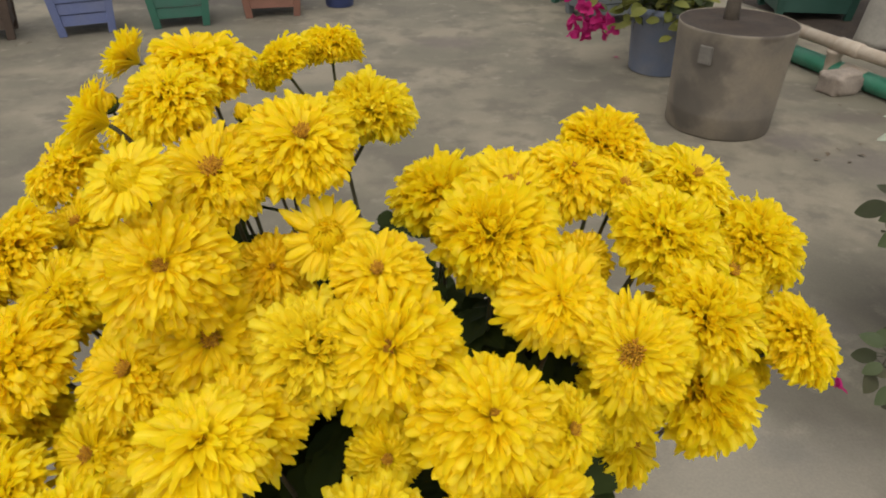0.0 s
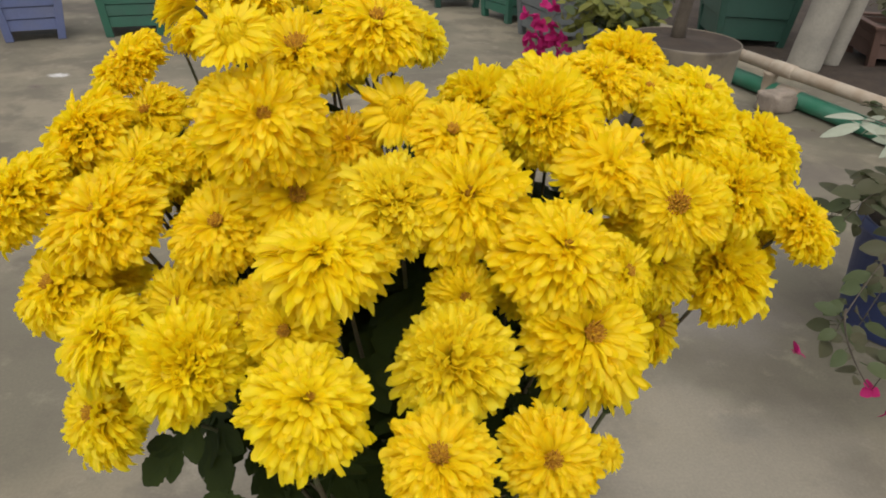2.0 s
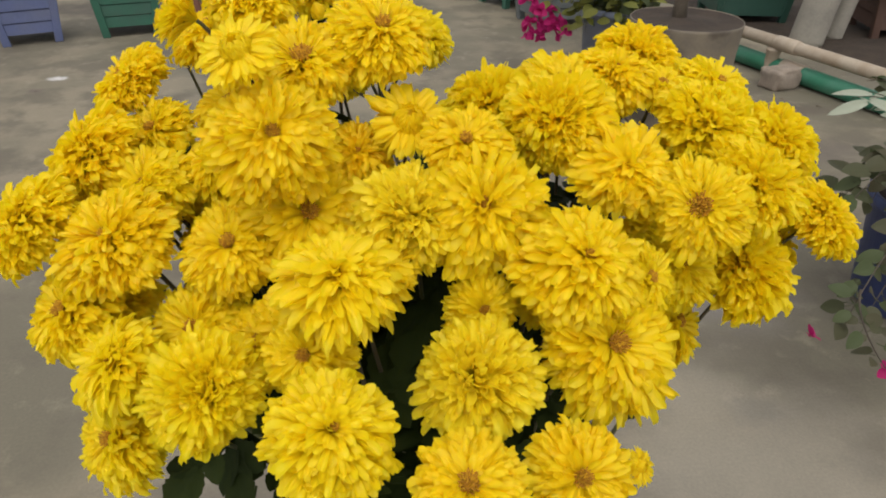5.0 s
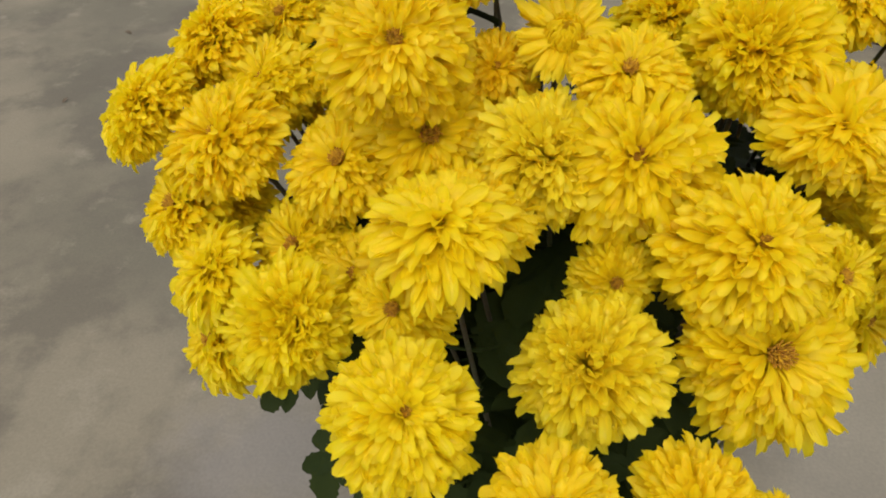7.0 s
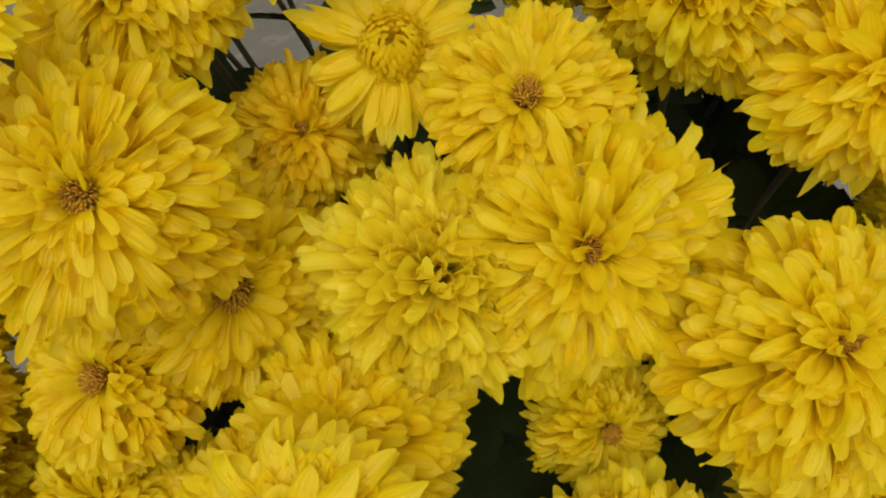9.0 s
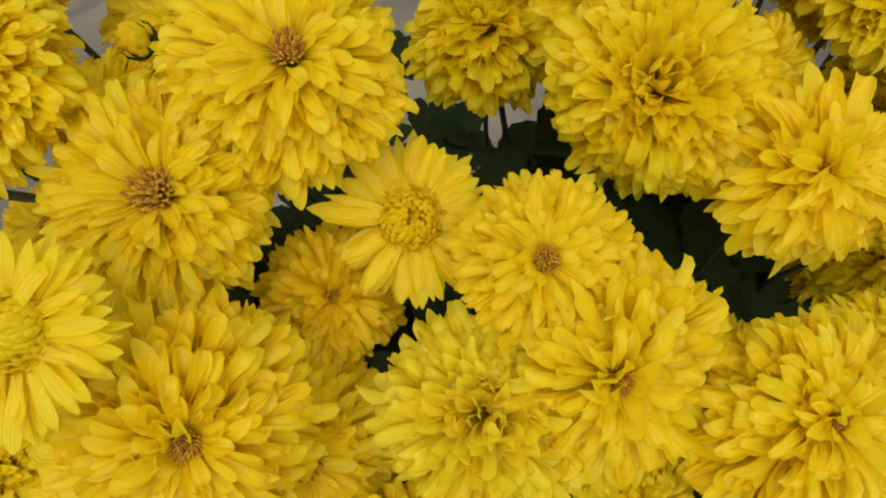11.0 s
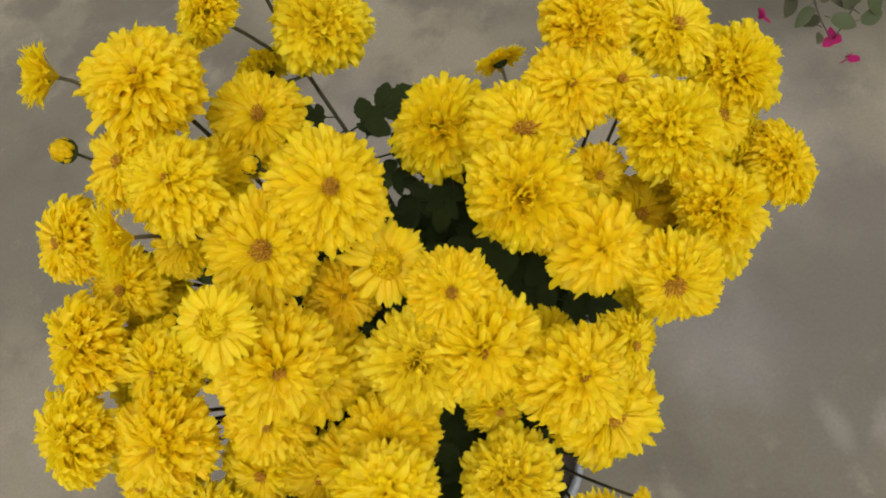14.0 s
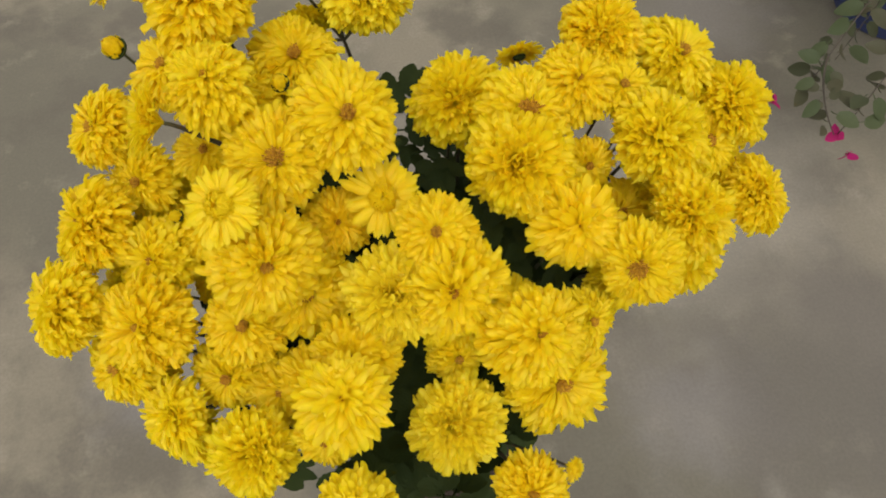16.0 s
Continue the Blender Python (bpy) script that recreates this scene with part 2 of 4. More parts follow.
# ---------------------------------------------------------------- building blocks
def mesh_of(name, verts, faces, mat, smooth=True, uvs=None):
    me = bpy.data.meshes.new(name)
    me.from_pydata([tuple(v) for v in verts], [], faces)
    me.materials.append(mat)
    if smooth:
        me.polygons.foreach_set("use_smooth", [True] * len(me.polygons))
    if uvs is not None:
        layer = me.uv_layers.new(name="UVMap")
        loops = np.empty(len(me.loops), dtype=np.int32)
        me.loops.foreach_get("vertex_index", loops)
        layer.data.foreach_set("uv", np.asarray(uvs, dtype=np.float32)[loops].ravel())
    me.update()
    return me


def hang(name, me, parent, m=None, label=""):
    """Links a mesh as one part under its thing or part."""
    ob = new(name, me)
    ob.parent = parent
    if m is not None:
        ob.matrix_basis = m
    return tagged(ob, label)


def part(name, bm, mat, parent, label="", m=None, smooth=False):
    me = bpy.data.meshes.new(name)
    bm.to_mesh(me)
    bm.free()
    me.materials.append(mat)
    if smooth:
        me.polygons.foreach_set("use_smooth", [True] * len(me.polygons))
    return hang(name, me, parent, m, label)


def thing(name, m, label, category, group=""):
    ob = new(name)
    ob.empty_display_size = 0.1
    ob.matrix_basis = m
    return tagged(ob, label, category, group)


def box(bm, lo, hi, bevel=0.004):
    made = bmesh.ops.create_cube(bm, size=1)["verts"]
    for v in made:
        v.co = Vector([lo[i] + (v.co[i] + 0.5) * (hi[i] - lo[i]) for i in range(3)])
    if bevel:
        edges = {e for v in made for e in v.link_edges}
        bmesh.ops.bevel(bm, geom=list(edges), offset=bevel, segments=2, affect="EDGES", profile=0.5)
    return made


def lathe(bm, profile, steps=40, wobble=0.0):
    """Turns a profile of (radius, height) round z."""
    rings = []
    for r, z in profile:
        rings.append([bm.verts.new((r * (1 + wobble * noise.noise((math.cos(a) * 2, math.sin(a) * 2, z * 4))) * math.cos(a), r * (1 + wobble * noise.noise((math.cos(a) * 2, math.sin(a) * 2, z * 4))) * math.sin(a), z))
                      for a in (2 * math.pi * i / steps for i in range(steps))])
    for a, b in zip(rings, rings[1:]):
        for i in range(steps):
            j = (i + 1) % steps
            bm.faces.new((a[i], a[j], b[j], b[i]))
    return rings


def tube(points, radii, sides=7):
    """Vertices and faces of a round tube along points."""
    pts = [Vector(p) for p in points]
    verts, faces = [], []
    side = None
    for i, p in enumerate(pts):
        d = (pts[min(i + 1, len(pts) - 1)] - pts[max(i - 1, 0)]).normalized()
        side = d.orthogonal().normalized() if side is None else (side - d * side.dot(d)).normalized()
        up = d.cross(side)
        r = radii[i] if isinstance(radii, (list, tuple)) else radii
        verts += [p + r * (math.cos(2 * math.pi * k / sides) * side + math.sin(2 * math.pi * k / sides) * up) for k in range(sides)]
    for i in range(len(pts) - 1):
        for k in range(sides):
            a, b = i * sides + k, i * sides + (k + 1) % sides
            faces.append((a, b, b + sides, a + sides))
    faces.append(tuple(range(sides))[::-1])
    faces.append(tuple(range((len(pts) - 1) * sides, len(pts) * sides)))
    return verts, faces


def bezier(p0, p1, p2, p3, n):
    out = []
    for i in range(n + 1):
        t = i / n
        out.append(p0 * (1 - t) ** 3 + 3 * p1 * t * (1 - t) ** 2 + 3 * p2 * t * t * (1 - t) + p3 * t ** 3)
    return out


# ---------------------------------------------------------------- ground
gm = bpy.data.meshes.new("ground")
gm.from_pydata([(-400, -400, 0), (400, -400, 0), (400, 400, 0), (-400, 400, 0)], [], [(0, 1, 2, 3)])
gm.materials.append(CONCRETE)
tagged(new("ground", gm), "bare worn grey-brown concrete yard with stains", "ground", kind="structure")


def soil_bed():
    """The strip of loose brown earth beyond the pipes."""
    verts, faces, nx, ny = [], [], 24, 40
    for j in range(ny + 1):
        for i in range(nx + 1):
            u, v = i / nx, j / ny
            along = Vector((2.30, 7.6, 0)).lerp(Vector((3.9, 1.5, 0)), v)
            p = along + Vector((0.95, 0.30, 0)) * (u * 5.0)
            ragged = 0.16 * noise.noise((p.x * 1.3, p.y * 1.3, 7)) + 0.05 * noise.noise((p.x * 6, p.y * 6, 9))
            p += Vector((ragged if u in (0, 1) else 0, 2.5 * ragged if v in (0, 1) else 0, 0))
            edge = min(1, u * 7, (1 - u) * 7, v * 7, (1 - v) * 7)
            z = 0.006 * min(1, 9 * edge) + 0.002 + edge * (0.04 + 0.035 * noise.noise((p.x * 5, p.y * 5, 0)) + 0.02 * noise.noise((p.x * 17, p.y * 17, 3)))
            verts.append((p.x, p.y, z))
    for j in range(ny):
        for i in range(nx):
            a = j * (nx + 1) + i
            faces.append((a, a + 1, a + nx + 2, a + nx + 1))
    tagged(new("soil_bed", mesh_of("soil_bed", verts, faces, SOIL)), "loose brown earth beside the concrete", "soil", kind="structure")


soil_bed()


# ---------------------------------------------------------------- the chrysanthemum
PLANT = Vector((-0.03, 0.36, 0.0))
plant = thing("potted_chrysanthemum", pose(*PLANT), "tall bushy chrysanthemum crowded with double yellow blooms in a pot", "flowering plant")
PETAL_S = np.array((0.0, 0.48, 0.68, 0.82, 0.93, 1.0))
PETAL_U = np.array((-1.0, -0.4, 0.4, 1.0))
ROWS_P, COLS_P = len(PETAL_S), len(PETAL_U)
PETAL_FACES = np.array([(j * COLS_P + i, j * COLS_P + i + 1, (j + 1) * COLS_P + i + 1, (j + 1) * COLS_P + i) for j in range(ROWS_P - 1) for i in range(COLS_P - 1)])
PETAL_UV = [(i / (COLS_P - 1), j / (ROWS_P - 1)) for j in range(ROWS_P) for i in range(COLS_P)]
GOLDEN = math.pi * (3 - math.sqrt(5))
rng = np.random.default_rng(11)


def petals_at(az, base, tip, heading, reach, width, cup, roll, blunt, sway, tip_cup):
    """Many petals at once, as an array (petal, row, column, xyz) for a bloom of radius 1.
    base, tip: (out, up) in the petal's own upright plane; heading: angle from the bloom's axis in which its tip points;
    reach: how much of it lies along that heading; blunt: 0 pointed, 1 round-ended; tip_cup: how far the end bends back up."""
    s = PETAL_S[None, :, None]
    ctrl = tip - reach[:, None] * np.stack([np.sin(heading), np.cos(heading)], 1)
    path = base[:, None] * (1 - s) ** 2 + 2 * ctrl[:, None] * s * (1 - s) + tip[:, None] * s ** 2
    tan = 2 * (ctrl - base)[:, None] * (1 - s) + 2 * (tip - ctrl)[:, None] * s
    tan /= np.linalg.norm(tan, axis=2, keepdims=True) + 1e-9
    nor = np.stack([-tan[..., 1], tan[..., 0]], 2)
    crimp = 0.022 * np.sin(5.5 * PETAL_S[None] + 40.0 * roll[:, None]) * PETAL_S[None]
    path = path + nor * (crimp + tip_cup[:, None] * np.clip((PETAL_S - 0.6) / 0.4, 0, 1)[None] ** 2)[..., None]
    round_end = np.interp(PETAL_S, (0, 0.34, 0.56, 0.72, 0.85, 0.94, 1.0), (0.30, 0.50, 0.72, 0.90, 1.0, 0.84, 0.34))
    sharp_end = np.interp(PETAL_S, (0, 0.34, 0.56, 0.72, 0.85, 0.94, 1.0), (0.32, 0.60, 0.90, 1.0, 0.78, 0.42, 0.04))
    half = 0.5 * width[:, None] * (round_end[None] * blunt[:, None] + sharp_end[None] * (1 - blunt[:, None]))
    lift = cup[:, None, None] * (PETAL_U ** 2)[None, None] * half[..., None]
    side = PETAL_U[None, None] * half[..., None]
    turn = (roll[:, None] * np.linspace(0.2, 1.0, ROWS_P)[None])[..., None]
    across = side * np.cos(turn) - lift * np.sin(turn) + (sway[:, None] * PETAL_S[None] ** 2)[..., None]
    over = side * np.sin(turn) + lift * np.cos(turn)
    out = path[..., 0][..., None] + over * nor[..., 0][..., None]
    up = path[..., 1][..., None] + over * nor[..., 1][..., None]
    ca, sa = np.cos(az)[:, None, None], np.sin(az)[:, None, None]
    return np.stack([out * ca - across * sa, out * sa + across * ca, np.broadcast_to(up, out.shape)], 3)


def petal_mesh(name, pts, mat):
    n = len(pts)
    per = ROWS_P * COLS_P
    verts = pts.reshape(-1, 3)
    faces = (PETAL_FACES[None] + (np.arange(n) * per)[:, None, None]).reshape(-1, 4)
    return mesh_of(name, verts.tolist(), faces.tolist(), mat, uvs=PETAL_UV * n)


# how each kind of bloom is built, for a radius of 1.
# n: petals; span: polar angle of the first and last tips; high: how high the dome stands; lie: how far the ends fold outwards
# from straight out, and its scatter; width; cup; round: share of round ends; eye: radius and height of the open eye; top: where the middle shows
KINDS = {
    "dome": dict(n=880, span=(14, 130), high=0.68, lie=(50, 44), reach=0.18, width=0.164, cup=0.80, round=0.52, eye=0.085, eye_z=0.47, top=0.46),
    "eye": dict(n=760, span=(25, 126), high=0.60, lie=(48, 38), reach=0.20, width=0.160, cup=0.75, round=0.48, eye=0.14, eye_z=0.38, top=0.38),
    "ball": dict(n=860, span=(2, 134), high=0.76, lie=(40, 50), reach=0.17, width=0.172, cup=0.90, round=0.60, eye=0.0, eye_z=0.0, top=0.55),
    "shag": dict(n=300, span=(10, 122), high=0.58, lie=(26, 28), reach=0.34, width=0.190, cup=0.75, round=0.30, eye=0.06, eye_z=0.32, top=0.42),
    "half": dict(n=110, span=(66, 116), high=0.42, lie=(14, 12), reach=0.50, width=0.215, cup=0.40, round=0.45, eye=0.0, eye_z=0.0, top=0.44),
    "cup": dict(n=170, span=(36, 100), high=0.60, lie=(8, 18), reach=0.45, width=0.150, cup=0.50, round=0.40, eye=0.0, eye_z=0.0, top=0.50),
}
outer_petals = {}


def crown(kind, g):
    """All the petals of a bloom of radius 1."""
    k = KINDS[kind]
    n = k["n"]
    u = (np.arange(n) + 0.5) / n
    az = np.arange(n) * GOLDEN + g.normal(0, 0.16, n)
    lo, hi = math.cos(radians(k["span"][0])), math.cos(radians(k["span"][1]))
    theta = np.arccos(lo + (hi - lo) * u) + g.normal(0, radians(4), n)
    lean, lop, wave = g.uniform(0, 2 * math.pi), g.uniform(0.02, 0.13), g.uniform(0, 2 * math.pi)
    size = g.normal(1, 0.066, n) * (1 + lop * np.cos(az - lean)) * (1 + 0.055 * np.sin(2 * az + wave + 3 * theta)) * (1 + 0.045 * np.sin(5 * az - 4 * theta + 2 * wave))
    rim = np.clip((theta - radians(78)) / radians(35), 0, 1)
    high = np.where(theta < math.pi / 2, k["high"], 0.62)
    tip = np.stack([np.sin(theta), np.cos(theta) * high], 1) * size[:, None]
    first = np.array((k["eye"] * 0.9 + 0.01, k["eye_z"] - 0.03 if k["eye"] else 0.05))
    low = np.array((0.05, -0.48 if kind == "cup" else -0.20))
    base = first[None] * ((1 - u) ** 1.5)[:, None] + low[None] * (1 - (1 - u) ** 1.5)[:, None]
    lie = k["lie"][0] * (1 - 0.25 * rim) + g.normal(0, 1, n) * k["lie"][1] * (1 - 0.55 * rim)
    if k["eye"]:
        # those round the eye slope smoothly up and out of it
        near = np.clip(1 - u / 0.10, 0, 1)
        lie = lie * (1 - near) + near * 46
    else:
        # a closed middle: the first ones stand straight over it
        near = np.clip(1 - u / 0.25, 0, 1)
        lie = lie * (1 - near) - near * 6
    tan_up = theta + np.radians(lie)
    reach = k["reach"] * g.normal(1, 0.18, n) * (1 + 0.9 * rim)
    width = k["width"] * g.normal(1, 0.17, n) * (0.90 + 0.12 * u)
    blunt = np.clip(g.normal(k["round"], 0.34, n) * (1 - 0.8 * rim), 0, 1)
    made = [petals_at(az, base, tip, tan_up, reach, width, k["cup"] * g.uniform(0.15, 1.7, n), g.normal(0, 0.48, n), blunt, g.normal(0, 0.07, n), g.normal(0.02, 0.05, n))]
    if kind not in ("half", "cup"):
        # broad petals underneath, seen between the outer ones
        n = 170
        u = (np.arange(n) + 0.5) / n
        theta = np.arccos(0.93 + (math.cos(radians(122)) - 0.93) * u)
        tip = np.stack([np.sin(theta), np.cos(theta) * np.where(theta < math.pi / 2, k["high"], 0.62)], 1) * g.normal(0.80, 0.03, n)[:, None]
        base = np.tile((0.04, -0.10), (n, 1))
        made.append(petals_at(np.arange(n) * GOLDEN + 1.0, base, tip, theta + np.radians(g.normal(55, 12, n)), np.full(n, 0.24), np.full(n, 0.30), np.full(n, 0.2), g.normal(0, 0.2, n), np.full(n, 0.6), np.zeros(n), np.zeros(n)))
    if kind in ("half", "cup"):
        # a tight button of narrow incurved petals inside the skirt
        n = 150
        u = (np.arange(n) + 0.5) / n
        out = 0.03 + 0.43 * u ** 0.6
        az = np.arange(n) * GOLDEN
        tip = np.stack([out, (0.44 if kind == "half" else 0.52) - 0.34 * (out / 0.46) ** 2 - 0.10 * np.exp(-(out / 0.10) ** 2)], 1)
        base = np.tile((0.12, -0.15), (n, 1))
        made.append(petals_at(az, base, tip, np.radians(-62 + 40 * u), np.full(n, 0.22), g.normal(0.085, 0.008, n), np.full(n, 0.5), g.normal(0, 0.12, n), np.full(n, 0.7), g.normal(0, 0.015, n), np.zeros(n)))
    return np.concatenate(made)


def outer_petal(kind, v):
    """Single outermost petals, shared between the blooms of one kind."""
    if (kind, v) not in outer_petals:
        k = KINDS[kind]
        th = radians(96 + 7 * (v - 1))
        one = np.ones(1)
        pts = petals_at(0 * one, np.array([(0.05, -0.18)]), np.array([(math.sin(th), 0.6 * math.cos(th))]), one * (th + radians(14 + 8 * v)), one * 0.5, one * k["width"] * (1.0 + 0.06 * v), one * k["cup"], one * 0.2 * (v - 1), one * 0.3, one * 0.04 * (v - 1), one * 0.02)
        outer_petals[kind, v] = petal_mesh("petal", pts, YELLOW)
    return outer_petals[kind, v]


def disc_mesh(radius, z):
    """The eye of a bloom: a crowd of small florets on a low dome."""
    verts, faces = [], []
    for i in range(60):
        u = math.sqrt((i + 0.5) / 60)
        a = i * GOLDEN
        c = Vector((radius * u * math.cos(a), radius * u * math.sin(a), z + radius * 0.30 * (1 - u * u)))
        d = Vector((math.cos(a) * u * 0.6 + rng.normal(0, 0.25), math.sin(a) * u * 0.6 + rng.normal(0, 0.25), 1)).normalized()
        w, h = radius * 0.11, radius * rng.uniform(0.45, 1.25)
        s = d.orthogonal().normalized()
        t = d.cross(s)
        k = len(verts)
        verts += [c - d * h + w * s, c - d * h - w * 0.5 * s + w * 0.87 * t, c - d * h - w * 0.5 * s - w * 0.87 * t,
                  c + d * h * 0.5 + 1.1 * w * s, c + d * h * 0.5 - 1.1 * w * (0.5 * s - 0.87 * t), c + d * h * 0.5 - 1.1 * w * (0.5 * s + 0.87 * t), c + d * h * 0.65]
        for q in range(3):
            p = (q + 1) % 3
            faces += [(k + q, k + p, k + 3 + p, k + 3 + q), (k + 3 + q, k + 3 + p, k + 6)]
    return mesh_of("disc", verts, faces, DISC)


def calyx_bm(r):
    bm = bmesh.new()
    lathe(bm, [(0.0015, -0.30 * r), (0.16 * r, -0.27 * r), (0.27 * r, -0.20 * r), (0.30 * r, -0.12 * r), (0.20 * r, -0.10 * r)], 12)
    return bm


bloom_count = 0
stem_tops = []


def bloom(kind, x, y, z, size, face, tint=None, loose=False, via=(), eye=1.0):
    """A bloom whose middle shows at (x, y, z), looking along face. loose: its outermost petals are parts of their own; via: places that its stem passes."""
    global bloom_count
    bloom_count += 1
    k = KINDS[kind]
    r = size / 2
    axis = Vector(face).normalized()
    centre = Vector((x, y, z)) - axis * (k["top"] * r)
    turn = axis.to_track_quat("Z", "Y").to_matrix().to_4x4()
    m = Matrix.Translation(centre - PLANT) @ turn
    pts = crown(kind, np.random.default_rng(500 + bloom_count)) * r
    words = {"dome": "full double yellow bloom", "eye": "double yellow bloom with an open brown eye", "ball": "ball-shaped yellow bloom with incurved petals",
             "shag": "shaggy yellow bloom with long loose petals", "half": "half-open yellow bloom with a tight middle", "cup": "cup-shaped yellow bloom just opening"}
    ob = part("bloom", calyx_bm(r), GREEN, plant, words[kind], m, smooth=True)
    tagged(hang("petals", petal_mesh("petals", pts, tint or YELLOW), ob), kind="stuff")
    if k["eye"]:
        tagged(hang("disc", disc_mesh(k["eye"] * eye * r, (k["eye_z"] + 0.03 * eye) * r), ob), "orange-brown eye of small florets", kind="stuff")
    if loose:
        for i in range(25):
            a = 2 * math.pi * i / 25 + rng.normal(0, 0.05)
            hang("petal", outer_petal(kind, i % 3), ob, pose(0, 0, 0, 0, 0, math.degrees(a)) @ Matrix.Scale(r * rng.uniform(0.88, 0.98), 4))
    stem_tops.append((centre - axis * (0.27 * r), axis, r, via))
    return ob


def bud(x, y, z, size, face):
    """A bud that begins to open: folded petals in a green cup."""
    r = size / 2
    axis = Vector(face).normalized()
    m = Matrix.Translation(Vector((x, y, z)) - PLANT) @ axis.to_track_quat("Z", "Y").to_matrix().to_4x4()
    n = 34
    u = np.arange(n) / (n - 1)
    out = 0.05 + 0.60 * u
    tip = np.stack([out, 0.95 - 0.75 * u], 1)
    pts = petals_at(np.arange(n) * GOLDEN, np.tile((0.1, -0.45), (n, 1)), tip, np.radians(-50 + 20 * u), np.full(n, 0.55), np.full(n, 0.42), np.full(n, 0.4), rng.normal(0, 0.1, n), np.full(n, 0.6), np.zeros(n), np.zeros(n))
    ob = hang("flower_bud", petal_mesh("flower_bud", pts * r, YELLOW), plant, m, "round yellow bud about to open")
    bm = bmesh.new()
    lathe(bm, [(0.05 * r, -0.62 * r), (0.45 * r, -0.52 * r), (0.66 * r, -0.30 * r), (0.70 * r, -0.12 * r), (0.5 * r, -0.15 * r)], 12)
    part("calyx", bm, GREEN, ob, smooth=True)
    stem_tops.append((Vector((x, y, z)) - axis * 0.6 * r, axis, r, ()))


# the fork in the branch that carries the rear blooms
FORK = ((-0.098, 0.632, 1.125), (-0.080, 0.590, 1.065))
# blooms: kind, place of the middle, width, the way it looks
bloom("dome", -0.162, 0.320, 1.221, 0.077, (0.24, -0.78, 0.58), loose=True, eye=1.3)
bloom("eye", -0.145, 0.324, 1.163, 0.080, (0.18, -0.73, 0.66), loose=True)
bloom("dome", -0.032, 0.300, 1.177, 0.084, (-0.07, -0.73, 0.68), loose=True, eye=1.2)
bloom("eye", 0.113, 0.303, 1.169, 0.064, (-0.39, -0.67, 0.64), loose=True, eye=1.6)
bloom("eye", 0.046, 0.239, 1.110, 0.085, (0.22, -0.72, 0.66))
bloom("eye", 0.149, 0.362, 1.026, 0.070, (0.68, -0.57, 0.46))
bloom("dome", -0.122, 0.155, 1.137, 0.063, (0.16, -0.43, 0.89), tint=LEMON, loose=True)
bloom("eye", -0.059, 0.130, 1.122, 0.054, (-0.01, -0.36, 0.93), eye=1.3)
bloom("eye", 0.008, 0.163, 1.080, 0.056, (0.11, -0.65, 0.75), eye=1.3)
bloom("eye", -0.295, 0.275, 1.013, 0.071, (-0.55, -0.67, 0.50))
bloom("eye", -0.317, 0.311, 1.100, 0.070, (-0.48, -0.53, 0.69))
bloom("dome", -0.278, 0.320, 1.153, 0.078, (-0.36, -0.46, 0.81))
bloom("eye", -0.198, 0.311, 1.149, 0.067, (-0.16, -0.52, 0.84))
bloom("shag", -0.122, 0.232, 1.178, 0.069, (-0.05, -0.36, 0.93), tint=LEMON, loose=True)
bloom("ball", -0.045, 0.216, 1.113, 0.072, (-0.04, -0.53, 0.85), tint=PALE)
bloom("dome", 0.029, 0.264, 1.159, 0.077, (0.10, -0.56, 0.82), loose=True)
bloom("ball", 0.032, 0.387, 1.211, 0.082, (-0.10, -0.48, 0.87), loose=True)
bloom("half", -0.075, 0.369, 1.215, 0.058, (0.10, -0.56, 0.82))
bloom("eye", -0.040, 0.338, 1.206, 0.057, (0.05, -0.51, 0.86), loose=True)
bloom("ball", -0.077, 0.304, 1.178, 0.071, (-0.05, -0.51, 0.86), tint=PALE)
bloom("ball", -0.202, 0.213, 1.112, 0.067, (-0.15, -0.62, 0.77), tint=LEMON)
bloom("half", 0.051, 0.178, 1.069, 0.022, (0.58, -0.58, 0.58))
bloom("ball", 0.202, 0.360, 1.095, 0.088, (0.48, -0.50, 0.72))
bloom("dome", 0.274, 0.388, 1.113, 0.068, (0.62, -0.30, 0.72))
bloom("dome", -0.201, 0.547, 1.274, 0.087, (-0.15, -0.15, 0.98))
bloom("dome", -0.188, 0.444, 1.284, 0.062, (-0.10, -0.31, 0.94))
bloom("eye", -0.092, 0.412, 1.263, 0.075, (0.05, -0.41, 0.91), loose=True)
bloom("eye", -0.148, 0.393, 1.246, 0.074, (-0.05, -0.41, 0.91), loose=True, eye=1.35)
bloom("half", -0.183, 0.340, 1.273, 0.050, (-0.15, -0.56, 0.81))
bloom("eye", -0.280, 0.385, 1.147, 0.067, (-0.31, -0.36, 0.88))
bloom("dome", -0.319, 0.406, 1.180, 0.074, (-0.61, -0.20, 0.76))
bloom("eye", 0.051, 0.440, 1.207, 0.078, (0.05, -0.45, 0.89), eye=1.6)
bloom("ball", -0.004, 0.487, 1.194, 0.080, (-0.10, -0.20, 0.97))
bloom("eye", -0.136, 0.529, 1.214, 0.076, (0.00, -0.30, 0.95))
bloom("ball", -0.066, 0.604, 1.222, 0.082, (0.15, -0.10, 0.98), tint=PALE, via=FORK)
bloom("eye", 0.208, 0.503, 1.188, 0.076, (0.31, -0.21, 0.93))
bloom("ball", 0.263, 0.468, 1.158, 0.080, (0.38, -0.24, 0.89))
bloom("ball", 0.168, 0.410, 1.197, 0.081, (0.31, -0.36, 0.88))
bloom("ball", 0.179, 0.342, 1.173, 0.071, (0.36, -0.42, 0.83))
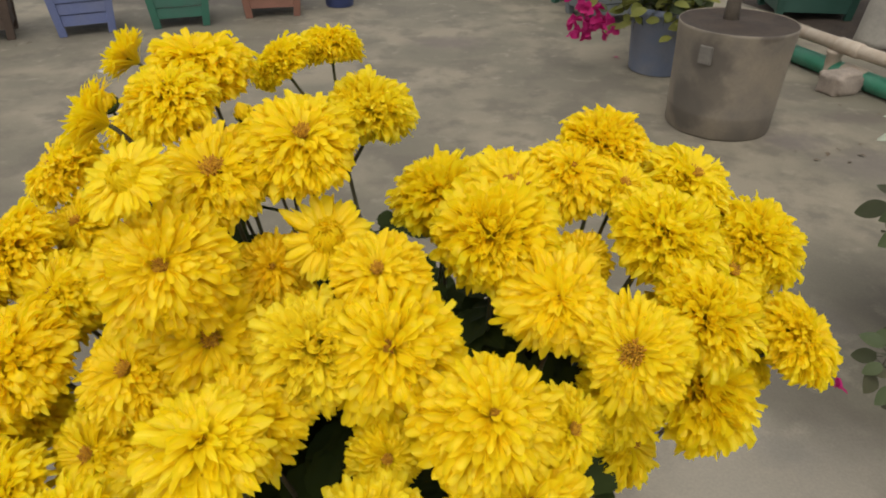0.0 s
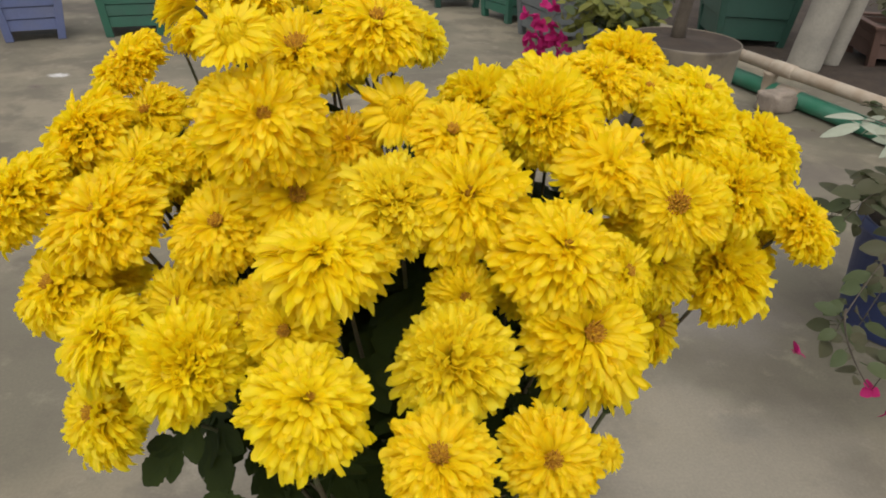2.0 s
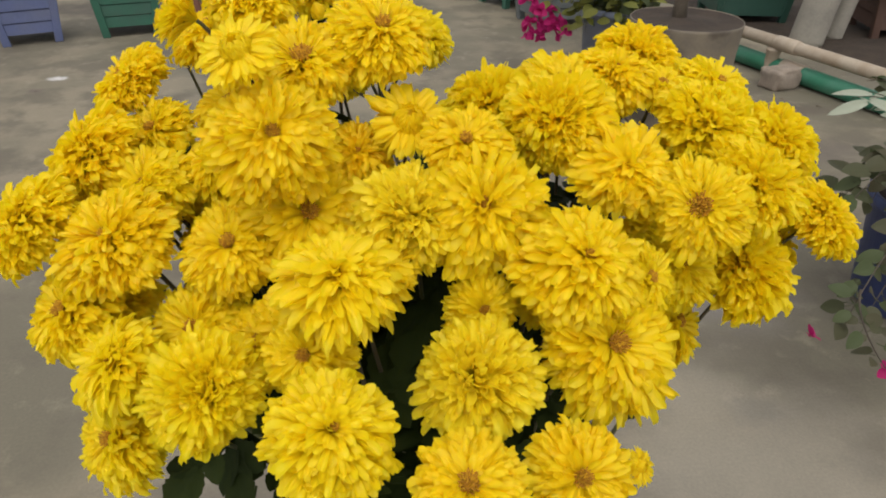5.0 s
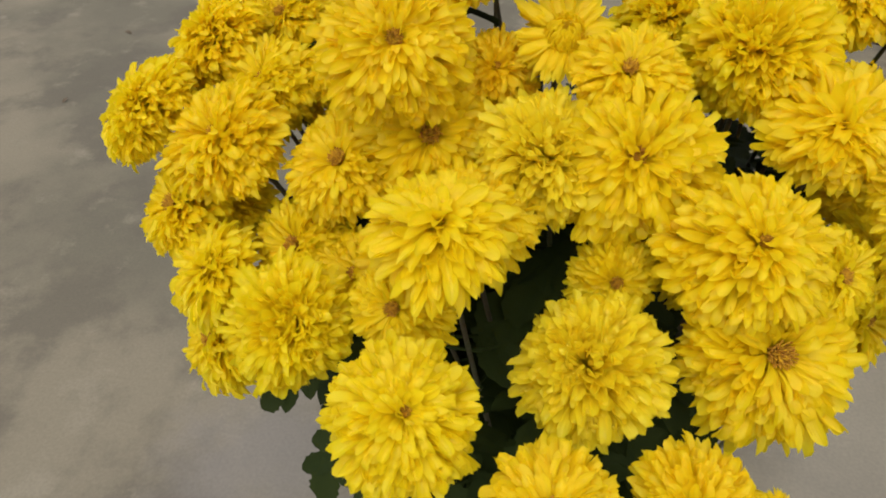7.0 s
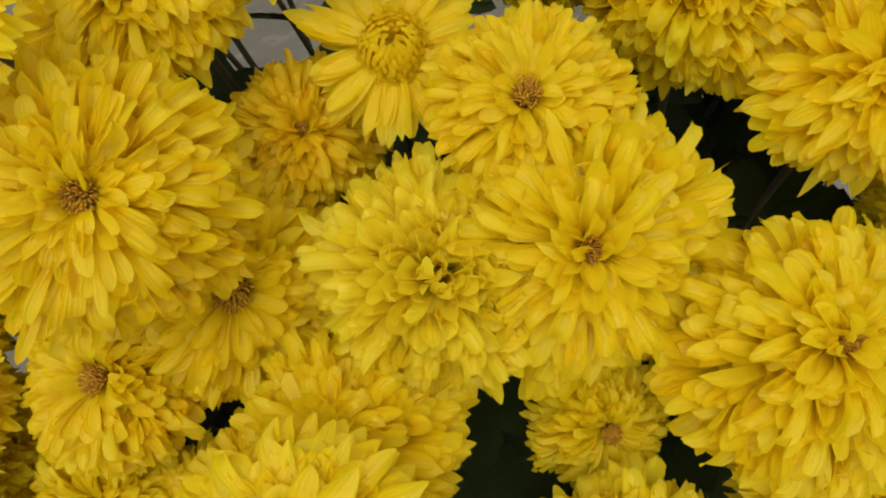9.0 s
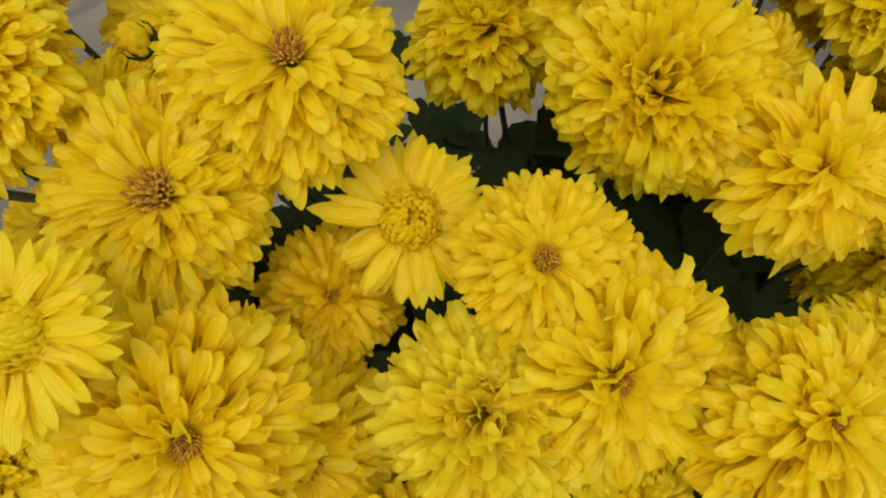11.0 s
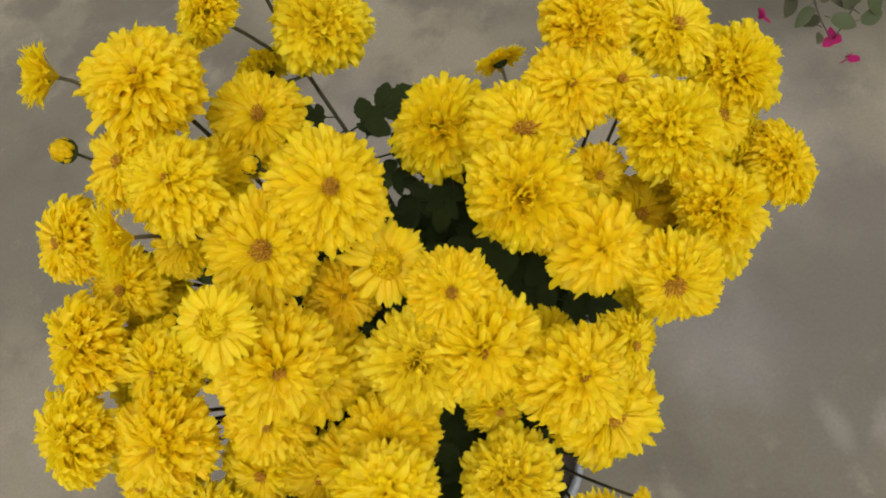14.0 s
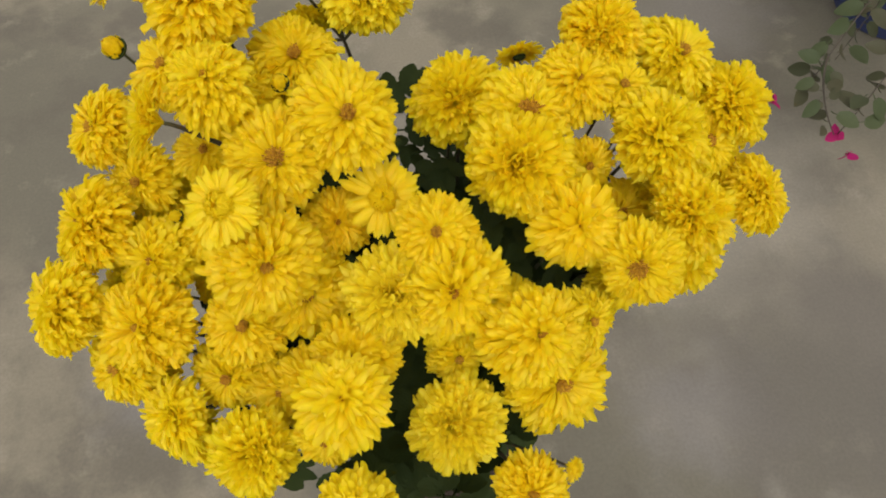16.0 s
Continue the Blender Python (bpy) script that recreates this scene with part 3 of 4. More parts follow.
bloom("shag", 0.073, 0.338, 1.186, 0.073, (-0.10, -0.50, 0.86), loose=True)
bloom("cup", -0.289, 0.592, 1.267, 0.052, (-0.80, 0.02, 0.58), via=((-0.232, 0.575, 1.205),))
bloom("dome", -0.348, 0.348, 1.154, 0.071, (-0.66, -0.25, 0.71))
bloom("shag", -0.274, 0.263, 1.096, 0.066, (-0.56, -0.41, 0.72), tint=LEMON)
bloom("ball", 0.134, 0.514, 1.225, 0.068, (0.05, -0.10, 0.99))
bloom("eye", -0.033, 0.270, 1.116, 0.046, (0.06, -0.87, 0.50))
bloom("dome", -0.114, 0.371, 1.185, 0.054, (0.23, -0.57, 0.79), tint=SHADED_AMBER)
bloom("eye", -0.304, 0.478, 1.209, 0.066, (-0.59, -0.15, 0.79))
bloom("eye", -0.236, 0.504, 1.242, 0.064, (-0.46, -0.15, 0.87))
bloom("eye", -0.133, 0.632, 1.160, 0.050, (-0.20, 0.90, 0.38), via=FORK)
bloom("cup", -0.243, 0.420, 1.277, 0.050, (-0.84, -0.10, 0.50), via=((-0.205, 0.436, 1.228), (-0.180, 0.442, 1.190)))
bloom("half", 0.066, 0.550, 1.172, 0.044, (-0.05, 0.93, 0.36))
bloom("dome", 0.098, 0.463, 1.214, 0.066, (0.10, -0.36, 0.93))
bloom("eye", 0.139, 0.461, 1.201, 0.053, (0.21, -0.31, 0.93))
bloom("eye", 0.101, 0.407, 1.165, 0.047, (0.21, -0.74, 0.64))
bloom("eye", 0.228, 0.437, 1.136, 0.069, (0.32, -0.42, 0.85))
bloom("eye", 0.258, 0.430, 1.106, 0.060, (0.66, -0.20, 0.72))
bloom("eye", -0.277, 0.439, 1.180, 0.056, (-0.30, -0.51, 0.81))
bloom("dome", -0.267, 0.371, 1.164, 0.067, (-0.41, -0.41, 0.82))
bloom("eye", -0.270, 0.410, 1.143, 0.065, (-0.21, -0.42, 0.88))
bloom("eye", 0.078, 0.280, 1.130, 0.053, (0.52, -0.58, 0.63))
bloom("eye", -0.142, 0.216, 1.131, 0.050, (-0.11, -0.84, 0.53))
bloom("dome", -0.116, 0.269, 1.156, 0.068, (-0.10, -0.31, 0.94))
bloom("dome", -0.158, 0.621, 1.250, 0.060, (-0.60, 0.10, 0.78), via=FORK)
bloom("dome", -0.110, 0.659, 1.257, 0.061, (-0.10, 0.31, 0.94), via=FORK)
bloom("eye", 0.135, 0.387, 1.111, 0.071, (0.23, -0.34, 0.91), tint=SHADED_AMBER)
bloom("eye", -0.225, 0.378, 1.116, 0.066, (-0.32, -0.42, 0.85))
bloom("eye", 0.005, 0.504, 1.147, 0.048, (0.11, -0.44, 0.89), tint=SHADED_AMBER)
bloom("eye", -0.180, 0.270, 1.098, 0.058, (-0.21, -0.52, 0.83))
bloom("eye", -0.216, 0.450, 1.197, 0.051, (-0.21, -0.31, 0.93))
bloom("eye", -0.225, 0.288, 1.098, 0.062, (-0.31, -0.62, 0.72))
bloom("eye", -0.297, 0.333, 1.089, 0.063, (-0.42, -0.53, 0.74))
bloom("dome", -0.220, 0.390, 1.174, 0.057, (-0.21, -0.52, 0.83))
bloom("dome", -0.277, 0.451, 1.143, 0.064, (-0.42, -0.32, 0.85))
bloom("eye", 0.018, 0.306, 1.111, 0.056, (0.11, -0.65, 0.75))
bloom("dome", 0.122, 0.325, 1.109, 0.061, (0.21, -0.64, 0.74))
bloom("dome", 0.189, 0.399, 1.110, 0.068, (0.42, -0.53, 0.74))
bloom("eye", 0.243, 0.405, 1.080, 0.062, (0.64, -0.43, 0.64))
bloom("eye", 0.054, 0.495, 1.156, 0.058, (0.00, -0.32, 0.95))
bloom("dome", -0.184, 0.488, 1.212, 0.059, (-0.21, -0.31, 0.93))
bloom("eye", -0.153, 0.270, 1.111, 0.055, (-0.11, -0.65, 0.75))
bloom("dome", -0.315, 0.378, 1.106, 0.059, (-0.62, -0.31, 0.72))
bloom("eye", 0.171, 0.450, 1.152, 0.052, (0.21, -0.52, 0.83))
bud(-0.279, 0.535, 1.237, 0.029, (-0.2, -0.4, 0.9))
bud(-0.140, 0.450, 1.262, 0.021, (-0.2, -0.4, 0.9))
bud(-0.243, 0.401, 1.179, 0.017, (-0.2, -0.4, 0.9))


# stems: each bends down from its bloom into the crown of the plant
def stem(top, axis, r, i, via=()):
    foot = PLANT + Vector((0.05 * math.cos(i * GOLDEN), 0.05 * math.sin(i * GOLDEN), 0.30))
    low = PLANT + Vector(((top.x - PLANT.x) * 0.30, (top.y - PLANT.y) * 0.30, 0.80)) + Vector((0.03 * math.sin(5.1 * i), 0.03 * math.cos(3.7 * i), 0.04 * math.sin(2.3 * i)))
    drop = Vector((axis.x, axis.y, max(axis.z, 0.2) + 0.25)).normalized()
    if via:
        first = Vector(via[0])
        pts = bezier(top, top - axis * (0.35 * (first - top).length), first.lerp(top, 0.3), first, 5)
        last = Vector(via[-1])
        back = (first - last) if len(via) > 1 else Vector((0, 0, 0.05))
        pts += ([] if len(via) < 2 else [first.lerp(last, 0.5)]) + bezier(last, last - back * 0.8, low, foot, 8)[1 if len(via) < 2 else 0:]
        pts = (pts + [foot] * 15)[:15] if len(pts) < 15 else pts[:14] + [foot]
    else:
        pts = bezier(top, top - drop * 0.15, low, foot, 14)
    thick = 0.0011 + 0.014 * r
    verts, faces = tube([p - PLANT for p in pts], [thick * (1 + 0.9 * k / 14) for k in range(15)], 6)
    hang("stem", mesh_of("stem", verts, faces, STEM), plant)
    return pts


def blade(verts, faces, uvs, root, way, length, width, n, teeth, sag, lift):
    """One lobe of a leaf: a toothed blade from root along way, folded along its rib and arched."""
    b = len(verts)
    side = Vector((way.y, -way.x, 0))
    for i in range(n + 1):
        s = i / n
        w = 0.5 * width * max(math.sin(math.pi * min(1, 0.10 + 0.90 * s)) ** 0.75, 0.0) * (1 + teeth * (0.5 - (s * 4.5) % 1.0))
        p = root + way * (length * s)
        for u in (-1, -0.5, 0, 0.5, 1):
            q = p + side * (u * w)
            verts.append((q.x, q.y, lift + 0.22 * abs(u) * w - sag * (q.y * q.y + 0.6 * q.x * q.x)))
            uvs.append((u * 0.5 + 0.5, s))
    for i in range(n):
        for k in range(4):
            a = b + i * 5 + k
            faces.append((a, a + 1, a + 6, a + 5))


def leaf_mesh(seed, length, width, lobes, mat=None, name="leaf"):
    """A leaf with a short stalk: one plain blade, or one cut into pairs of toothed lobes."""
    g = np.random.default_rng(seed)
    verts, faces, uvs = [], [], []
    sag = 0.22 / length
    up = Vector((0, 1, 0))
    if lobes:
        blade(verts, faces, uvs, Vector((0, 0, 0)), up, length, 0.36 * width, 12, 0.0, sag, 0.0)
        blade(verts, faces, uvs, up * (0.52 * length), up, 0.50 * length, 0.58 * width, 12, 0.28, sag, 0.0003)
        for k in range(2):
            for sx in (-1, 1):
                a = radians((62, 48)[k] + g.normal(0, 6))
                way = Vector((sx * math.sin(a), math.cos(a), 0))
                blade(verts, faces, uvs, up * ((0.10, 0.36)[k] * length), way, (0.62, 0.66)[k] * width * g.normal(1, 0.06), 0.40 * width, 9, 0.28, sag, 0.0006 + 0.0003 * k)
    else:
        blade(verts, faces, uvs, Vector((0, 0, 0)), up, length, width, 14, 0.0, sag, 0.0)
    v2, f2 = tube([(0, -0.28 * length, 0.02 * length), (0, -0.1 * length, 0.0), (0, 0.05 * length, -0.004 * length)], 0.0012, 5)
    b = len(verts)
    verts += [tuple(v) for v in v2]
    uvs += [(0.5, 0.0)] * len(v2)
    faces += [tuple(q + b for q in f) for f in f2]
    return mesh_of(name, verts, faces, mat or GREEN, uvs=uvs)


LEAVES = [leaf_mesh(s, 0.058 + 0.007 * s, 0.040 + 0.005 * s, 3 + s % 2) for s in range(5)]


def leaf(p, out, tip, v, scale=1.0, roll=0.0):
    """A leaf whose stalk starts at p; it grows along out, with its face turned towards tip."""
    y = Vector(out).normalized()
    zz = (Vector(tip) - y * y.dot(Vector(tip))).normalized()
    x = y.cross(zz)
    m = Matrix((x, y, zz)).transposed().to_4x4()
    hang("leaf", LEAVES[v % 5], plant, Matrix.Translation(Vector(p) - PLANT) @ m @ pose(0, 0, 0, 0, roll, 0) @ Matrix.Scale(scale, 4) @ Matrix.Translation((0, 0.016, 0)))


leaf_n = 0
for i, (top, axis, r, via) in enumerate(stem_tops):
    pts = stem(top, axis, r, i, via)
    for k in (2, 3, 3, 4, 4, 5, 5, 6, 6, 7, 8, 9):
        if rng.random() < 0.92:
            p = pts[k]
            inward = math.atan2(PLANT.y + 0.03 - p.y, PLANT.x - 0.05 - p.x)
            a = inward + rng.normal(0, 0.9)
            out = Vector((math.cos(a), math.sin(a), rng.uniform(-0.35, 0.35)))
            if p.y > 0.45 and rng.random() < 0.4:
                continue
            if p.z < top.z - 0.07 and (p - PLANT).xy.length < 0.23 and (p.x < 0.085 or p.x < 0.12 and p.y > 0.42):
                leaf(p, out, (0.2 * rng.normal(), 0.2 * rng.normal(), 1), leaf_n, rng.uniform(0.75, 1.1), rng.normal(0, 14))
            leaf_n += 1
# leaves that stand clear of the blooms
for p, out, v, sc in (
        ((-0.078, 0.590, 1.075), (0.90, 0.20, 0.15), 3, 0.85),
        ((-0.088, 0.605, 1.085), (-0.85, 0.30, 0.1), 0, 0.60),
        ((-0.085, 0.600, 1.065), (-0.75, -0.15, -0.1), 1, 0.85),
        ((-0.060, 0.570, 1.045), (0.8, 0.1, -0.2), 2, 0.9),
        ((-0.070, 0.585, 1.055), (0.45, 0.7, -0.2), 0, 0.75),
        ((-0.080, 0.555, 1.045), (-0.8, 0.2, -0.1), 2, 0.9),
        ((-0.040, 0.545, 1.030), (0.7, 0.4, -0.3), 1, 0.9),
        ((-0.030, 0.505, 1.040), (0.8, -0.1, -0.2), 3, 0.95),
        ((-0.050, 0.530, 1.020), (-0.1, -0.9, -0.2), 4, 1.0),
        ((-0.020, 0.520, 1.050), (0.6, -0.3, -0.1), 4, 1.0),
        ((-0.010, 0.470, 1.040), (0.7, -0.5, -0.1), 1, 1.0),
        ((0.010, 0.440, 1.040), (0.6, -0.6, 0.0), 2, 1.0),
        ((-0.030, 0.450, 1.050), (-0.5, -0.8, 0.0), 0, 1.0),
        ((0.050, 0.400, 1.060), (0.8, -0.2, -0.1), 3, 0.95),
        ((0.075, 0.430, 1.050), (0.7, 0.2, -0.1), 1, 0.95),
        ((0.045, 0.370, 1.040), (0.7, -0.4, -0.1), 4, 0.95),
        ((0.090, 0.410, 1.030), (0.3, -0.8, -0.1), 0, 0.9),
        ((-0.090, 0.420, 1.080), (-0.2, -0.9, 0.0), 2, 1.0),
        ((-0.070, 0.430, 1.090), (0.6, -0.6, 0.0), 3, 1.0),
        ((-0.22, 0.30, 0.985), (-0.6, -0.4, -0.4), 4, 0.7),
        ((-0.20, 0.27, 0.955), (-0.2, -0.6, -0.7), 2, 0.85),
        ((-0.16, 0.25, 0.94), (0.0, -0.7, -0.7), 3, 0.9),
        ((0.072, 0.285, 1.05), (0.35, -0.25, -0.9), 0, 0.7)):
    leaf(p, out, (0, -0.5, 1), v, sc)


def plant_pot():
    bm = bmesh.new()
    lathe(bm, [(0.0001, 0.002), (0.105, 0.0), (0.112, 0.006), (0.148, 0.27), (0.158, 0.272), (0.162, 0.285), (0.160, 0.315), (0.150, 0.318), (0.146, 0.29), (0.135, 0.20)], 48)
    part("pot", bm, PLASTIC_GREY, plant, "grey plastic pot", smooth=True)
    bm = bmesh.new()
    lathe(bm, [(0.148, 0.285), (0.12, 0.292), (0.08, 0.298), (0.04, 0.30), (0.0001, 0.302)], 40, 0.05)
    part("soil", bm, SOIL, plant, smooth=True)


plant_pot()


# ---------------------------------------------------------------- planters and pots round the yard
def planter_box(m, width, height, mat, label, slats=4, category="planter", group="planter boxes"):
    """A square planter that widens upwards: four legs, slatted sides, a rim and soil."""
    ob = thing("planter_box", m, label, category, group)
    h0, grow = 0.075, 1.22
    for sx in (-1, 1):
        for sy in (-1, 1):
            bm = bmesh.new()
            box(bm, (-0.028, -0.028, 0), (0.028, 0.028, height), 0.004)
            for v in bm.verts:
                f = 1 + (grow - 1) * v.co.z / height
                v.co.x += sx * (width / 2 - 0.028) * f
                v.co.y += sy * (width / 2 - 0.028) * f
            part("leg", bm, mat, ob)
    for side in range(4):
        for s in range(slats):
            lo = h0 + (height - h0) * s / slats
            hi = h0 + (height - h0) * (s + 1) / slats - 0.006
            f = 1 + (grow - 1) * (lo + hi) / 2 / height
            half = (width / 2 - 0.030) * f
            bm = bmesh.new()
            box(bm, (-half, -0.009, lo), (half, 0.009, hi), 0.003)
            d = (width / 2 - 0.022) * f
            part("slat", bm, mat, ob, m=pose(0, 0, 0, 0, 0, 90 * side) @ Matrix.Translation((0, -d, 0)))
    w = width / 2 * grow
    for side in range(4):
        bm = bmesh.new()
        box(bm, (-w - 0.012, -0.03, height), (w - 0.048, 0.03, height + 0.022), 0.004)
        part("rim", bm, mat, ob, m=pose(0, 0, 0, 0, 0, 90 * side) @ Matrix.Translation((0, -w + 0.018, 0)))
    bm = bmesh.new()
    bmesh.ops.create_grid(bm, x_segments=12, y_segments=12, size=width / 2 * 1.12)
    for v in bm.verts:
        v.co.z = height - 0.05 + 0.012 * noise.noise((v.co.x * 14, v.co.y * 14, 0))
    part("soil", bm, SOIL, ob, smooth=True)
    return ob


planter_box(pose(-2.79, 5.40, 0, 0, 0, 25), 0.40, 0.42, BLUE_PAINT, "dusty blue square planter box standing on four legs")
planter_box(pose(-2.12, 5.63, 0, 0, 0, 18), 0.42, 0.42, GREEN_PAINT, "green square planter box standing on four legs")
planter_box(pose(-1.45, 5.96, 0, 0, 0, 12), 0.44, 0.42, BROWN_PAINT, "reddish brown square planter box standing on four legs")
planter_box(pose(-3.46, 5.19, 0, 0, 0, 25), 0.40, 0.42, DARK_WOOD, "dark brown square planter box standing on four legs")
planter_box(pose(0.56, 7.13, 0, 0, 0, 8), 0.44, 0.42, DEEP_GREEN, "dark green square planter box on the concrete")
planter_box(pose(1.08, 6.52, 0, 0, 0, 28), 0.42, 0.42, GREEN_PAINT, "green square planter box beside a grey one")
planter_box(pose(1.36, 5.76, 0, 0, 0, 20), 0.50, 0.46, GREY_PAINT, "grey square planter box on the concrete")
planter_box(pose(3.02, 5.86, 0, 0, 0, -8), 0.58, 0.62, DEEP_GREEN, "large dark green planter box behind the pipes", slats=3)


def round_pot(name, m, r0, r1, h, mat, label, category):
    ob = thing(name, m, label, category)
    bm = bmesh.new()
    lathe(bm, [(0.0001, 0.003), (r0 * 0.95, 0.0), (r0, 0.008), (r0 + (r1 - r0) * 0.9, h * 0.9), (r1 * 1.04, h * 0.905), (r1 * 1.06, h * 0.92), (r1 * 1.06, h * 0.99), (r1 * 1.03, h), (r1 * 0.96, h * 0.985), (r1 * 0.93, h * 0.86)], 48)
    part("pot", bm, mat, ob, smooth=True)
    bm = bmesh.new()
    lathe(bm, [(r1 * 0.94, h * 0.89), (r1 * 0.6, h * 0.905), (r1 * 0.3, h * 0.91), (0.0001, h * 0.915)], 36, 0.05)
    part("soil", bm, SOIL, ob, smooth=True)
    return ob


round_pot("plant_pot", pose(-0.91, 6.17, 0), 0.12, 0.15, 0.30, BLUE_POT, "small blue plastic pot beside a brown planter", "pot")


def drum():
    ob = thing("cut_drum", pose(1.50, 3.50, 0), "cut-down dusty metal drum filled with earth, holding a bare trunk", "planter")
    bm = bmesh.new()
    lathe(bm, [(0.0001, 0.004), (0.262, 0.0), (0.270, 0.012), (0.272, 0.10), (0.277, 0.115), (0.275, 0.13), (0.283, 0.40), (0.289, 0.50), (0.291, 0.53), (0.2915, 0.544), (0.2885, 0.545), (0.286, 0.53), (0.278, 0.42)], 64, 0.012)
    part("shell", bm, DRUM, ob, smooth=True)
    bm = bmesh.new()
    lathe(bm, [(0.2875, 0.5415), (0.25, 0.538), (0.2, 0.530), (0.1, 0.54), (0.0001, 0.545)], 48, 0.05)
    part("soil", bm, SOIL, ob, smooth=True)
    verts, faces = tube([(-0.02, 0.05, 0.45), (-0.02, 0.06, 0.62), (0.0, 0.06, 0.85), (-0.03, 0.08, 1.15)], [0.045, 0.036, 0.033, 0.028], 12)
    hang("trunk", mesh_of("trunk", verts, faces, WOODY), ob, None, "grey-brown woody trunk")
    # an ear riveted to the side, for a handle
    bm = bmesh.new()
    box(bm, (-0.035, -0.012, -0.045), (0.035, 0.012, 0.045), 0.006)
    part("ear", bm, RUST, ob, "stained metal ear", pose(-0.208, -0.194, 0.43, 0, 0, -47))


drum()

BRACT = leaf_mesh(7, 0.034, 0.030, 0, MAGENTA, "bract")
PALE_LEAVES = [leaf_mesh(50 + q, 0.085, 0.026, 0, SILVER) for q in range(2)]
BUCKET_LEAVES = [leaf_mesh(30 + q, 0.060 + 0.008 * q, 0.042 + 0.004 * q, 0, (OLIVE, LIGHT_GREEN, OLIVE)[q]) for q in range(3)]
BOUG_LEAVES = [leaf_mesh(20 + s, 0.052 + 0.007 * s, 0.036 + 0.004 * s, 0, (BRONZE, LIGHT_GREEN, BRONZE)[s]) for s in range(3)]


def sprig(ob, pts, leaves, spread=0.05, seed=1, flowers=(), size=1.0, meshes=None, thick=0.003):
    """A woody shoot with leaves set round it, and magenta flowers of three bracts where asked."""
    g = np.random.default_rng(seed)
    pts = [Vector(p) for p in pts]
    way = bezier(*pts, 16)
    verts, faces = tube(way, [thick * (1 - 0.04 * i) for i in range(17)], 6)
    hang("shoot", mesh_of("shoot", verts, faces, WOODY), ob)
    for i in range(leaves):
        p = way[2 + int((i / leaves) * 14)] + Vector(g.normal(0, spread * 0.15, 3))
        a = i * GOLDEN + g.normal(0, 0.4)
        y = Vector((math.cos(a), math.sin(a), g.uniform(-0.7, 0.3))).normalized()
        zz = Vector((g.normal(0, 0.3), g.normal(-0.8, 0.3), 1))
        zz = (zz - y * zz.dot(y)).normalized()
        m = Matrix((y.cross(zz), y, zz)).transposed().to_4x4()
        hang("leaf", (meshes or BOUG_LEAVES)[i % len(meshes or BOUG_LEAVES)], ob, Matrix.Translation(p) @ m @ Matrix.Scale(size * g.uniform(0.75, 1.2), 4) @ Matrix.Translation((0, 0.017, 0)))
    for q in flowers:
        flower(ob, way[-1] + Vector(q), g, 0.9 * size)


def flower(ob, p, g, size=1.0):
    d = Vector((g.normal(), g.normal(), g.normal() - 0.2)).normalized()
    base = d.to_track_quat("Z", "Y").to_matrix().to_4x4()
    for k in range(3):
        hang("bract", BRACT, ob, Matrix.Translation(p) @ base @ pose(0, 0, 0, 0, 0, 120 * k) @ pose(0, 0, 0, 38, 12, 0) @ Matrix.Scale(size, 4))


def bucket_plant():
    ob = round_pot("potted_bougainvillea", pose(1.42, 4.42, 0), 0.185, 0.215, 0.42, BUCKET, "bougainvillea with magenta flowers in a blue-grey bucket", "plant")
    g = np.random.default_rng(5)
    for i in range(9):
        a = 2 * math.pi * i / 9 + 0.3
        e = Vector((0.30 * math.cos(a), 0.30 * math.sin(a), 0.50 + 0.08 * g.normal()))
        sprig(ob, [(0.03 * math.cos(a), 0.03 * math.sin(a), 0.37), (0.08 * math.cos(a), 0.08 * math.sin(a), 0.60), e + Vector((0, 0, 0.18)), e], 20, 0.08, 40 + i, size=1.35, meshes=BUCKET_LEAVES)
    for i in range(10):
        a = 2.6 + 3.2 * i / 9
        e = Vector((0.27 * math.cos(a), 0.27 * math.sin(a), 0.33 + 0.05 * g.normal()))
        sprig(ob, [(0.05 * math.cos(a), 0.05 * math.sin(a), 0.37), (0.12 * math.cos(a), 0.12 * math.sin(a), 0.58), e + Vector((0, 0, 0.22)), e], 18, 0.08, 60 + i, size=1.25, meshes=BUCKET_LEAVES)
    # the shoot that hangs out with the flower cluster
    sprig(ob, [(-0.04, -0.02, 0.37), (-0.15, -0.05, 0.66), (-0.42, -0.10, 0.62), (-0.48, -0.12, 0.42)], 14, 0.06, 77, size=1.2, meshes=BUCKET_LEAVES)
    for i in range(30):
        flower(ob, Vector((-0.50 + 0.08 * g.normal(), -0.12 + 0.05 * g.normal(), 0.37 + 0.09 * g.normal())), g, 1.6)


bucket_plant()


